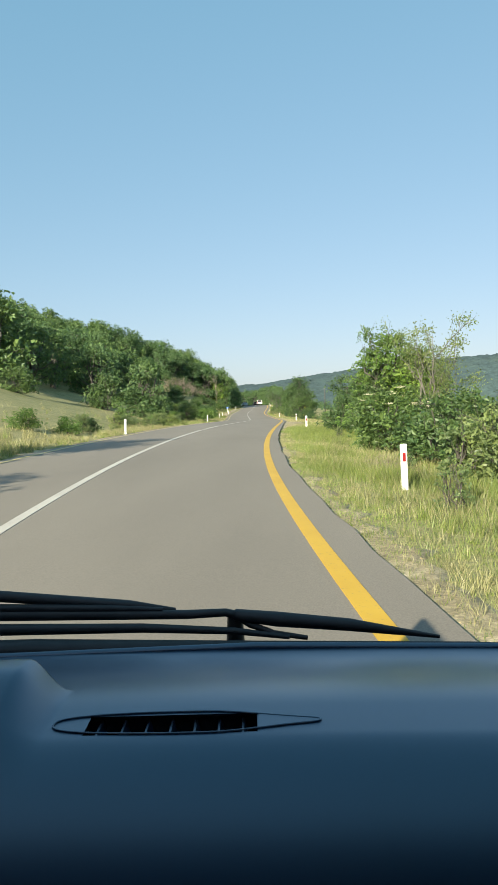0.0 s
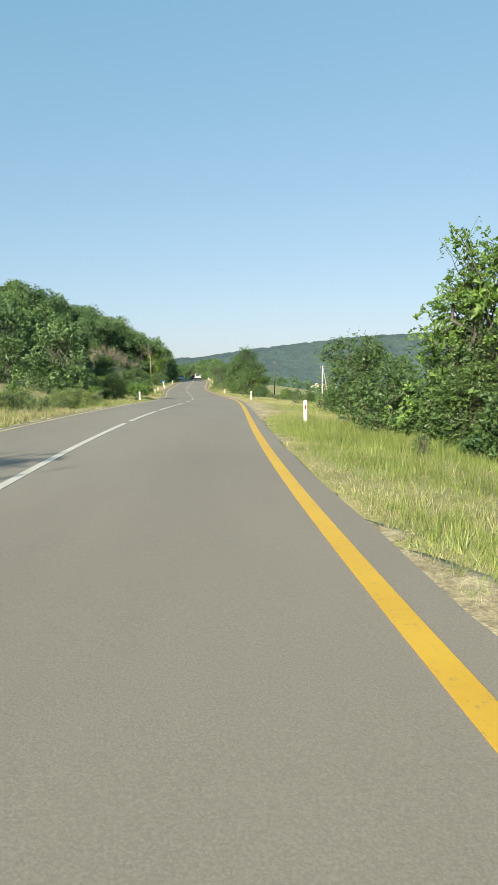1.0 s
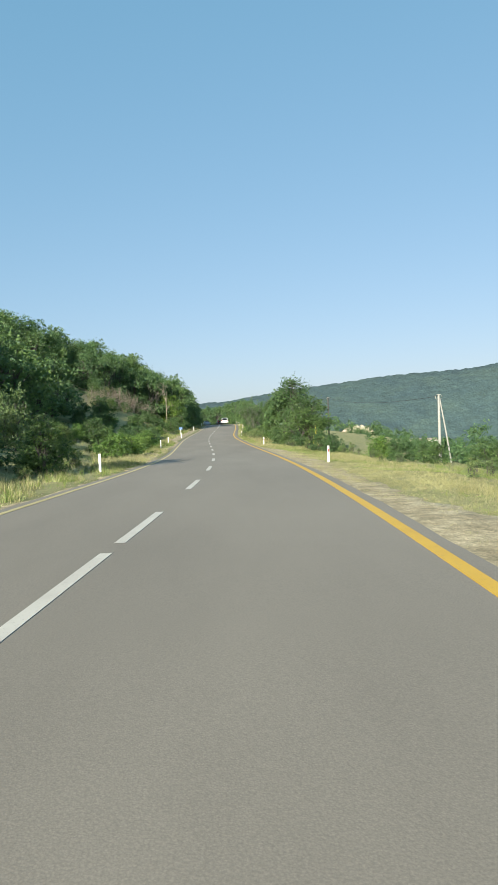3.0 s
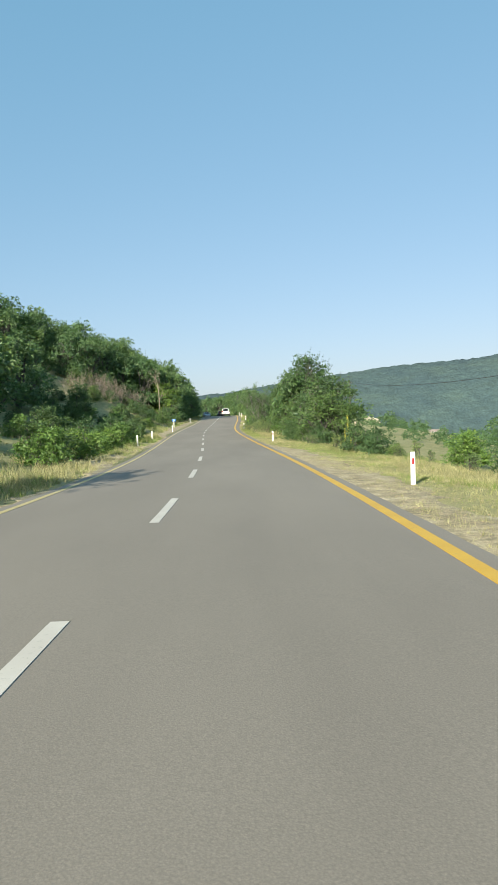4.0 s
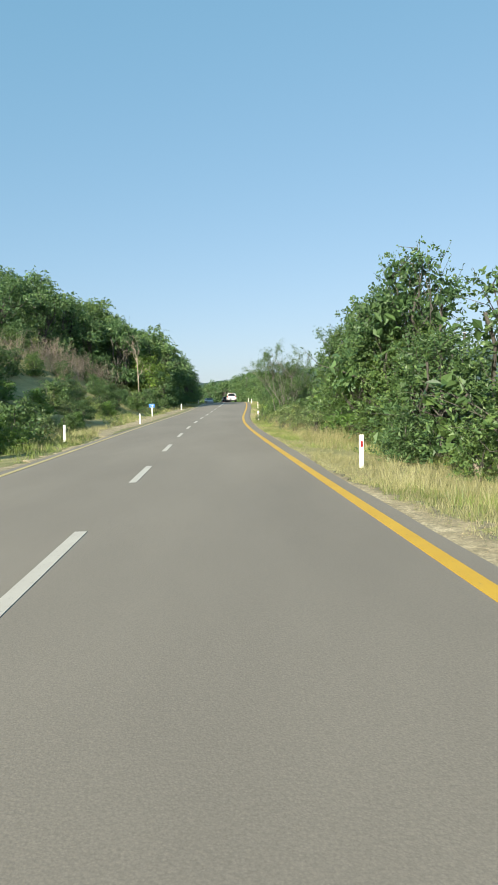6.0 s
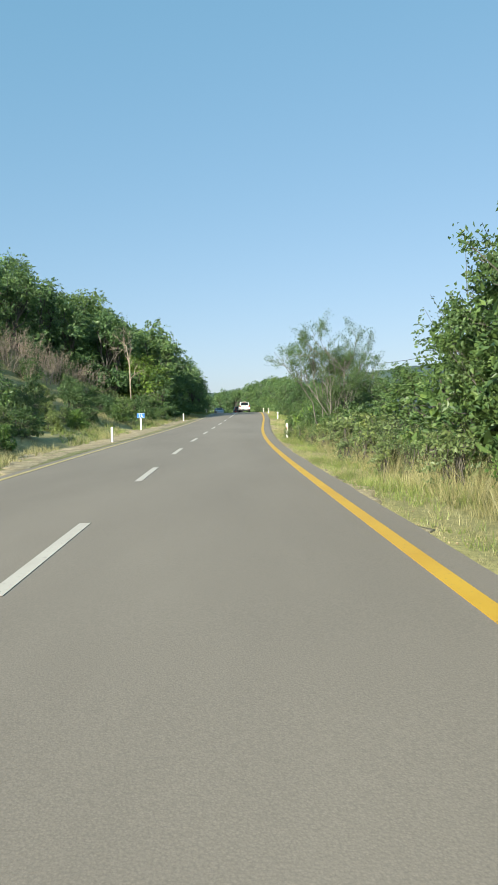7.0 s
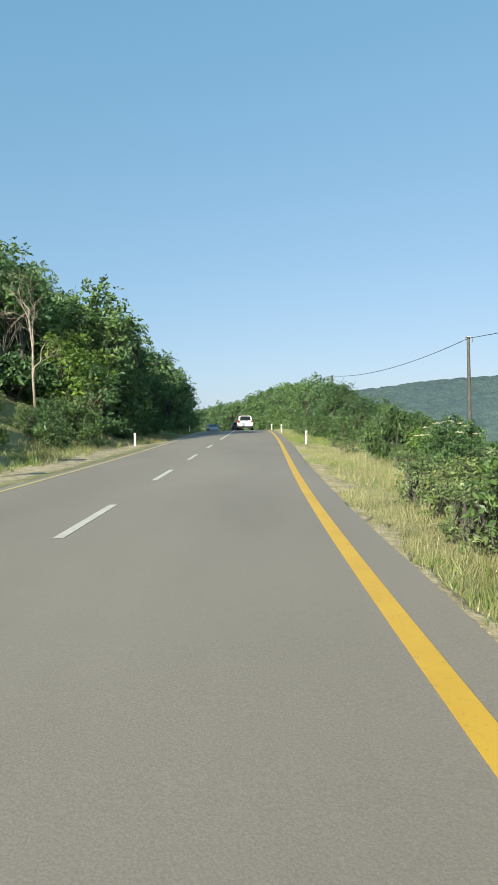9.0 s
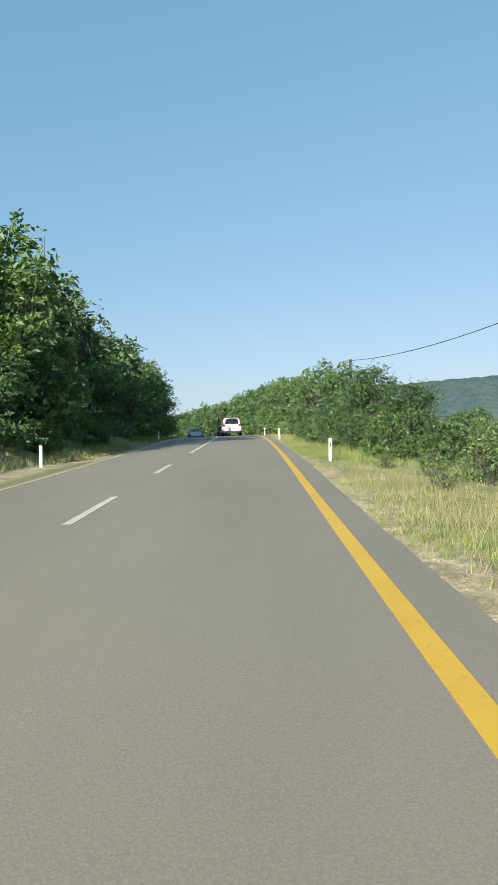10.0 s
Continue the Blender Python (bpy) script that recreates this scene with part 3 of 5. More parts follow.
def fan(kind, g, height, tilt, stems, bunch, share, leaf, leaf_mat):
    """A tree of many stems that spread from the foot like a fan, with bunches of leaves on some of the twigs."""
    pieces, spots_ = [], []

    def fork(p, way, length, r, depth):
        t, pts = limb(g, p, p + way * length, r, r * 0.32, 0.045, 5, 6 if depth == 0 else (4 if depth == 1 else 3))
        pieces.append(t)
        if depth == 3:
            if g.rand() < share:
                n = g.randint(bunch // 2, bunch + 1)
                spots_.append(pts[4] + (pts[1] - pts[4]) * g.uniform(0, 1.0, (n, 1)) + g.normal(0, 0.085, (n, 3)))
            return
        for i in range(4 if depth == 0 else 3):
            w = way * 0.85 + g.normal(0, 0.34 + 0.10 * depth, 3)
            w[2] = max(w[2] + 0.10, 0.12)
            fork(pts[(2 if depth == 0 else 1) + g.randint(0, 3)], w / np.linalg.norm(w), length * g.uniform(0.42, 0.66), r * 0.48, depth + 1)

    for s in range(stems):
        a, lean = 2 * math.pi * (s + g.uniform(-0.3, 0.3)) / stems, g.uniform(0.25, 1.0) * tilt
        way = np.array([math.cos(a) * math.sin(lean), math.sin(a) * math.sin(lean), math.cos(lean)])
        fork(np.array([0.15 * math.cos(a), 0.15 * math.sin(a), -0.25]), way, height * g.uniform(0.55, 0.7), height * 0.0085, 0)
    v, q = joined(pieces)
    trunk = mesh_of("trunk", v, q, True)
    trunk.materials.append(M_BARK_GREY if leaf_mat else M_DEAD)
    if not leaf_mat:
        PROTO.setdefault(kind, []).append((trunk, None))
        return
    pts = np.concatenate(spots_)
    crown = mesh_of("crown", *leaves(g, pts[pts[:, 2] > 0.1], leaf))
    crown.materials.append(leaf_mat)
    PROTO.setdefault(kind, []).append((trunk, crown))


M_BARK_GREY = speckled("grey_bark", [(0.085, 0.078, 0.066), (0.14, 0.13, 0.11), (0.21, 0.195, 0.17)], 3.0, 0.9, 30, 0.6, 0.02)
PLACED = {}
LABELS = {
    "forest_tree": ("dark green broadleaf tree in the wooded hillside", "tree", "hillside trees"),
    "edge_tree": ("leafy green tree at the edge of the woods", "tree", "forest edge trees"),
    "tree": ("dense green roadside tree with leaves down to the grass", "tree", "roadside trees"),
    "bright_tree": ("leafy light green roadside tree with ragged top", "tree", "roadside trees"),
    "sparse_tree": ("thin-leaved tree with bare grey branches showing", "tree", "roadside trees"),
    "ragged_tree": ("tall green roadside tree with a ragged open top", "tree", "roadside trees"),
    "shoot_tree": ("slim grey-green sapling with upright leafy shoots", "tree", "roadside trees"),
    "elder_bush": ("dark green elder bush with flat cream flower heads", "bush", "roadside bushes"),
    "bush": ("rounded green bush in the roadside grass", "bush", "roadside bushes"),
    "bright_bush": ("bright yellow-green leafy bush beside the road", "bush", "roadside bushes"),
    "grey_bush": ("grey-green scrubby bush in tall dry grass", "bush", "roadside bushes"),
    "dead_tree": ("bare brownish dead tree with thin twigs at the forest edge", "dead tree", "dead trees"),
    "weed": ("tall leafy weed clump in the verge", "weeds", "verge weeds"),
}


def plant(kind, y, d, size=1.0, variant=None, turn=None, tall=1.0, label=""):
    """One tree or bush on the ground at y and d."""
    g = plant.g
    variant = g.randint(len(PROTO[kind])) if variant is None else variant
    turn = g.uniform(0, 360) if turn is None else turn
    m = pose(*at(y, d, -0.05), 0, 0, turn) @ Matrix.Diagonal((size, size, size * tall, 1))
    text, category, group = LABELS[kind]
    key = (kind, variant)
    if key in PLACED:
        ob = copy_thing(PLACED[key], pose(*at(y, d, -0.05), 0, 0, turn))
        ob.scale = (size, size, size * tall)
    else:
        ob = base(kind, m, text, category, group)
        trunk, crown = PROTO[kind][variant]
        put("trunk", trunk, None, ob)
        if crown:
            put("crown", crown, None, ob)
        PLACED[key] = ob
    return tagged(ob, label or text)


plant.g = np.random.RandomState(21)

gg = np.random.RandomState(7)
for i in range(5):
    grow("forest_tree", gg, 8.4, 7.8, 0.3, 15, 1700, 0.29, M_LEAF_FOREST, twigs=0, filled=0.72, inner=0.66)
for i in range(4):
    grow("edge_tree", gg, 6.0, 5.6, 0.15, 16, 3700, 0.165, M_LEAF_FOREST, stems=2, twigs=30, thick=0.026, filled=0.66, inner=0.58)
for i in range(3):
    grow("tree", gg, 5.0, 4.8, 0.3, 24, 9000, 0.090, M_LEAF_TREE, stems=3, twigs=70, thick=0.022, filled=0.6, inner=0.55)
for i in range(2):
    grow("bright_tree", gg, 4.6, 4.0, 0.3, 20, 10500, 0.080, M_LEAF_BRIGHT, stems=2, twigs=80, thick=0.022, filled=0.6, inner=0.5)
for i in range(2):
    fan("sparse_tree", gg, 5.0, 0.44, 11, 110, 0.8, 0.045, M_LEAF_TREE)
fan("ragged_tree", gg, 4.4, 0.45, 10, 150, 1.0, 0.060, M_LEAF_TREE)
fan("shoot_tree", gg, 4.3, 0.14, 5, 40, 1.0, 0.050, M_LEAF_GREY)
for i in range(3):
    grow("bush", gg, 2.0, 2.6, 0.15, 13, 2100, 0.086, M_LEAF_TREE, stems=4, twigs=26, thick=0.016, filled=0.66, inner=0.58)
for i in range(2):
    grow("bright_bush", gg, 1.6, 2.2, 0.12, 12, 2000, 0.084, M_LEAF_BRIGHT, stems=4, twigs=26, thick=0.016, filled=0.66, inner=0.58)
for i in range(2):
    grow("grey_bush", gg, 1.5, 1.9, 0.1, 11, 1900, 0.062, M_LEAF_GREY, stems=5, twigs=33, thick=0.016, filled=0.6, inner=0.5)
grow("elder_bush", gg, 1.8, 2.3, 0.1, 14, 5600, 0.074, M_LEAF_TREE, stems=4, twigs=20, thick=0.018, filled=0.68, inner=0.6)
for i in range(2):
    grow("weed", gg, 0.95, 0.8, 0.05, 8, 480, 0.06, M_LEAF_GREY, stems=4, twigs=24)
for i in range(3):
    fan("dead_tree", gg, 3.7, 0.62, 7, 2, 0.0, 0.05, None)
dead("dead_tree", gg, 7.0, 0.85)

# wooded hillside beyond the far lane
fg = np.random.RandomState(33)
spots = []
for _ in range(9000):
    y, d = fg.uniform(62, 250), -fg.uniform(9.5, 78)
    foot = np.interp(y, [60, 88, 132, 142, 152, 162, 172, 180, 400], [-30, -24.5, -23, -24.5, -28, -26.5, -19, -12.5, -10.5]) + fg.uniform(-1.5, 1.5)
    if d > foot:
        continue
    gap = 4.0 + 0.02 * abs(d)
    if all((y - a) ** 2 + (d - b) ** 2 > gap**2 for a, b in spots):
        spots.append((y, d))
spots.sort(key=lambda s: s[0] * 0.4 - s[1])
for y, d in spots[:205]:
    if y > 138 and d > -34:
        plant("edge_tree", y, d, fg.uniform(1.0, 1.4) * (0.68 + 0.32 * float(smooth(154, 162, y)) + 0.2 * float(smooth(168, 178, y))))
    else:
        plant("forest_tree", y, d, fg.uniform(0.82, 1.18))


for y, d, size in [(229, 5.0, 0.92), (234, 4.8, 1.0), (239, 4.8, 1.05), (244.5, 5.0, 1.08), (250, 5.0, 1.1), (256, 5.4, 1.12), (262, 5.8, 1.15), (237, 10, 0.9), (246, 11, 0.95), (230, 11, 0.85), (268, 5, 1.1), (274, 5, 1.1), (280, 5, 1.15), (286, 4.6, 1.1), (292, 4.8, 1.15), (298, 4.6, 1.1), (304, 4.8, 1.15), (311, 4.6, 1.1), (318, 4.8, 1.15), (326, 4.8, 1.1), (300, 11, 1.2), (288, 12, 1.2),
                   (213, -10.5, 0.72), (219, -10.2, 0.75), (225, -10.4, 0.75), (232, -10.2, 0.78), (239, -10.4, 0.78), (246, -10.6, 0.8), (254, -10.8, 0.8), (262, -11, 0.85), (270, -11, 0.85)]:
    plant("forest_tree", y, d, size * 0.88, label="tall green tree beside the bend past the crest")


# the woods beyond, too many to count
def far_woods(name, places, label):
    g = np.random.RandomState(9)
    kinds = []
    for i in range(3):
        lumps = lumps_for(g, 6.5, 5.6, 1.0, 9)
        kinds.append(joined([sprays(g, lumps, 270, 0.50, 0.72), core(g, lumps, 0.75, 14)]))
    pieces = []
    for x, y, z, s in places:
        v, f = kinds[g.randint(3)]
        a = g.uniform(0, 6.28)
        w = v @ np.array([[math.cos(a), math.sin(a), 0], [-math.sin(a), math.cos(a), 0], [0, 0, 1]])
        pieces.append((w * s + np.array([x, y, z - 0.2]), f))
    v, f = joined(pieces)
    return tagged(put(name, mesh_of(name, v, f), M_LEAF_FOREST), label, "woods", kind="stuff")


places = [(*at(y, d), fg.uniform(0.8, 1.2)) for y, d in spots[205:]]
for _ in range(170):
    y = fg.uniform(250, 400)
    d = -fg.uniform(10.0, 75)
    places.append((*at(y, d), fg.uniform(0.9, 1.3)))
far_woods("hillside_woods", places, "dense green woods climbing the hill")
places = [(*at(y, d), fg.uniform(0.6, 1.0)) for y, d in ((fg.uniform(230, 330), fg.uniform(2.8, 60)) for _ in range(100))]
far_woods("roadside_woods", places, "green woods beyond the crest of the road")
places = [(*at(y, d), fg.uniform(0.8, 1.5)) for y, d in ((fg.uniform(190, 600), fg.uniform(30, 330)) for _ in range(300)) if d > 0.24 * (y - 60)]
places = [p if not 0.10 < (p[0] + 1.6) / (p[1] - 36) < 0.34 else (*p[:3], 0.32 * p[3]) for p in places]    # low where the rock face and the building stay in sight
places += [(*at(y, d), fg.uniform(0.18, 0.34)) for y, d in ((fg.uniform(96, 330), fg.uniform(15, 75)) for _ in range(170)) if d > 0.13 * (y - 36)]
places += [(*at(y, d), fg.uniform(0.13, 0.26)) for y, d in ((fg.uniform(62, 116), fg.uniform(8.5, 34)) for _ in range(420)) if d > 0.15 * (y - 36) + 3]
far_woods("valley_woods", places, "scattered trees on the valley floor")

# the near side, along our lane
NEAR = [
    # kind, y, d, size, height factor
    ("elder_bush", 20.6, 3.85, 1.12, 0.98), ("bush", 15.2, 3.9, 0.85, 1.0), ("weed", 12.0, 3.3, 1.3, 1.0), ("weed", 12.5, 3.7, 1.2, 1.0), ("weed", 11.6, 3.6, 1.3, 1.0), ("grey_bush", 12.6, 4.4, 1.0, 1.0), ("grey_bush", 10.8, 3.7, 0.9, 1.1), ("bush", 13.6, 4.6, 0.9, 1.0), ("shoot_tree", 21.0, 5.1, 1.06, 1.0), ("bush", 16.8, 4.9, 0.9, 1.1), ("grey_bush", 21.6, 5.4, 1.1, 1.3),
    ("bright_tree", 28.6, 4.9, 1.0, 1.06), ("bright_tree", 28.0, 6.3, 0.95, 1.0), ("bright_tree", 29.3, 5.6, 0.85, 0.92), ("tree", 28.2, 4.9, 0.62, 0.95), ("tree", 27.6, 4.3, 0.5, 0.8), ("bush", 26.4, 4.5, 0.8, 1.0), ("bush", 30.4, 3.3, 0.85, 1.1), ("tree", 30.8, 5.4, 0.75, 0.85), ("bush", 24.2, 4.9, 0.9, 1.0),
    ("tree", 43.8, 4.8, 0.80, 0.96), ("tree", 43.4, 6.2, 0.7, 0.95), ("bush", 42.2, 4.5, 0.66, 1.0), ("tree", 36.0, 6.4, 0.5, 0.8), ("bush", 40.5, 6.2, 0.9, 1.0), ("bush", 41.5, 7.2, 0.8, 0.9), ("bush", 31.5, 4.4, 0.8, 1.0), ("tree", 33.0, 7.5, 0.72, 0.8),
    ("grey_bush", 44.0, 8.0, 0.8, 1.0), ("bush", 54.0, 5.2, 0.42, 1.0), ("bright_bush", 53.0, 5.9, 0.5, 1.0), ("bush", 55.6, 6.1, 0.5, 1.0), ("bush", 51.8, 6.6, 0.45, 1.0), ("bush", 57.5, 6.8, 0.5, 1.0), ("bush", 52.5, 7.4, 0.62, 1.0), ("bush", 54.0, 8.6, 0.75, 1.0), ("bright_bush", 56.5, 8.0, 0.75, 1.0), ("bush", 58.0, 10.4, 0.9, 1.0), ("bush", 55.0, 12.0, 0.9, 1.0), ("bush", 59.5, 8.8, 0.7, 1.0), ("bright_bush", 61.0, 9.6, 0.9, 1.0), ("bush", 64.0, 12.4, 1.1, 1.0), ("bush", 68.0, 10.6, 0.9, 0.9), ("bush", 73.0, 8.6, 0.8, 0.9), ("bush", 70.5, 12.6, 1.0, 0.9), ("bright_bush", 66.5, 15.0, 1.1, 1.0), ("bush", 75.5, 10.4, 0.9, 0.9), ("bush", 79.0, 11.0, 0.9, 0.9), ("bush", 61.5, 14.6, 1.1, 1.0), ("bush", 72.0, 16.5, 1.1, 1.0),
    ("bush", 76.0, 7.2, 0.66, 0.9), ("bush", 79.0, 6.4, 0.72, 0.95), ("bright_bush", 82.0, 5.9, 0.85, 0.95), ("bright_bush", 87.6, 5.0, 0.45, 0.95), ("bush", 89.5, 4.7, 0.7, 1.0), ("bush", 86.0, 7.6, 0.5, 1.0), ("bush", 82.5, 8.6, 0.6, 1.0),
    ("bush", 91.5, 4.2, 0.78, 1.0), ("grey_bush", 93.0, 4.8, 0.8, 1.1), ("bush", 95.5, 5.4, 0.7, 0.9),
    ("tree", 101.6, 4.6, 0.80, 0.90), ("tree", 104.0, 5.0, 1.08, 0.90), ("tree", 108.0, 4.3, 0.85, 0.90), ("bush", 99.0, 3.6, 0.7, 0.9), ("bush", 102.5, 3.2, 0.62, 1.0), ("bush", 106.5, 2.9, 0.7, 1.0), 
    ("tree", 113.0, 4.6, 0.9, 1.0), ("tree", 113.8, 5.2, 1.25, 1.16), ("ragged_tree", 116.4, 4.7, 1.15, 1.12), ("tree", 117.6, 4.8, 1.12, 1.05), ("ragged_tree", 119.4, 4.3, 0.70, 1.0), ("bright_tree", 115.0, 3.9, 0.8, 0.9), ("tree", 121.5, 4.6, 0.95, 0.95), ("grey_bush", 119.5, 2.8, 0.9, 1.0), ("grey_bush", 123.5, 2.9, 0.95, 1.0), ("bush", 111.0, 2.9, 0.7, 1.0),
    ("sparse_tree", 132.8, 2.8, 1.0, 0.98), ("sparse_tree", 138.6, 4.2, 0.8, 1.0), ("tree", 140.4, 3.6, 0.62, 0.95), ("bush", 141.6, 2.5, 0.95, 1.1), ("bush", 139.4, 2.6, 0.9, 1.1), ("bush", 131.6, 2.5, 0.72, 1.0), ("bush", 132.6, 3.3, 0.9, 1.0), ("grey_bush", 133.0, 1.9, 0.55, 1.0), ("bush", 133.4, 2.3, 0.6, 1.1), ("grey_bush", 136.2, 1.45, 0.42, 1.0), ("grey_bush", 136.7, 1.0, 0.34, 1.2), ("bush", 134.6, 1.9, 0.5, 1.1), ("tree", 130.5, 5.2, 0.80, 0.85), ("tree", 137.5, 5.0, 0.80, 0.8), ("tree", 126.5, 4.8, 0.7, 0.85), ("bush", 129.5, 3.0, 0.85, 1.0), ("weed", 125.0, 2.6, 1.5, 1.0), ("weed", 126.0, 2.2, 1.4, 1.0), ("weed", 124.2, 2.9, 1.6, 1.0), ("weed", 127.2, 2.4, 1.5, 1.0), ("weed", 123.2, 2.3, 1.3, 1.0), ("bush", 133.0, 2.5, 0.7, 1.0),
    ("grey_bush", 122.0, 2.2, 0.62, 1.0), ("weed", 128.2, 2.1, 1.3, 1.0), ("grey_bush", 131.5, 2.0, 0.55, 1.0), ("bush", 136.2, 2.3, 0.72, 1.2), ("bright_bush", 138.8, 2.2, 0.85, 1.2), ("bush", 140.5, 3.0, 0.85, 1.1), ("grey_bush", 142.5, 2.4, 0.75, 1.2), ("bush", 145.0, 3.2, 0.85, 1.0),
    ("bush", 148.5, 4.4, 0.85, 0.9), ("elder_bush", 153.0, 4.0, 0.85, 1.0), ("bush", 155.0, 5.0, 0.9, 1.0), ("bright_bush", 158.5, 4.6, 0.9, 1.0), ("bush", 161.5, 4.6, 0.85, 1.2), ("grey_bush", 164.5, 4.0, 0.9, 1.2), ("grey_bush", 158.0, 3.7, 0.6, 0.9), ("bush", 160.4, 3.9, 0.82, 1.45), ("bush", 160.9, 4.6, 0.8, 1.25), ("grey_bush", 167.0, 5.0, 1.0, 0.95), ("bush", 163.0, 7.0, 0.9, 1.0),
    ("bush", 170.0, 4.8, 0.9, 0.95), ("bush", 173.0, 3.8, 0.95, 1.1), ("tree", 176.5, 5.2, 0.75, 0.85), ("tree", 181.0, 4.4, 0.88, 0.9), ("bush", 178.0, 3.0, 0.8, 1.1), ("bush", 184.5, 2.6, 0.85, 1.1), ("tree", 172.5, 8.2, 0.5, 0.8),
    ("edge_tree", 187.5, 4.2, 0.81, 0.95), ("bush", 191.0, 2.6, 0.9, 1.0), ("edge_tree", 195.0, 4.2, 0.89, 1.0), ("edge_tree", 201.0, 3.6, 0.89, 1.0), ("edge_tree", 208.0, 3.8, 0.94, 1.0), ("edge_tree", 216.0, 3.4, 0.98, 1.05), ("edge_tree", 224.0, 3.8, 1.02, 1.1),
    ("edge_tree", 193.0, 9.0, 0.58, 0.9), ("edge_tree", 203.0, 9.0, 0.7, 1.0), ("edge_tree", 213.0, 8.8, 0.98, 1.0), ("tree", 183.0, 9.8, 0.6, 0.8),
]
for kind, y, d, size, tall in NEAR:
    plant(kind, y, d + 1.1 * (110 < y < 129 and d < 3.1 and kind != "weed"), size, tall=tall)
M_CREAM = plain("cream_blossom", (0.62, 0.58, 0.40), 0.8)


def umbels(bush, seed):
    """Flat heads of small cream blossoms on top of an elder bush."""
    g = np.random.RandomState(seed)
    for _ in range(16):
        a, r = g.uniform(0, 6.28), 1.0 * math.sqrt(g.uniform(0.02, 1))
        c = np.array([r * math.cos(a), r * math.sin(a), 1.86 - 0.55 * r * r + g.uniform(-0.08, 0.06)])
        p = c + np.stack([g.normal(0, 0.045, 60), g.normal(0, 0.045, 60), g.normal(0, 0.010, 60)], -1)
        put("flower_head", mesh_of("flower_head", *leaves(g, p, 0.022, 2.0)), M_CREAM, bush, "flat cream flower head")


for i, ob in enumerate([o for o in scene.objects if o.name.startswith("elder_bush")]):
    umbels(ob, 50 + i)
for y, d, size in ((13.2, 2.2, 0.17), (13.7, 2.5, 0.15), (14.0, 2.1, 0.13)):
    plant("dead_tree", y, d, size, 0, tall=0.8, label="low brown dried shrub in the verge grass")
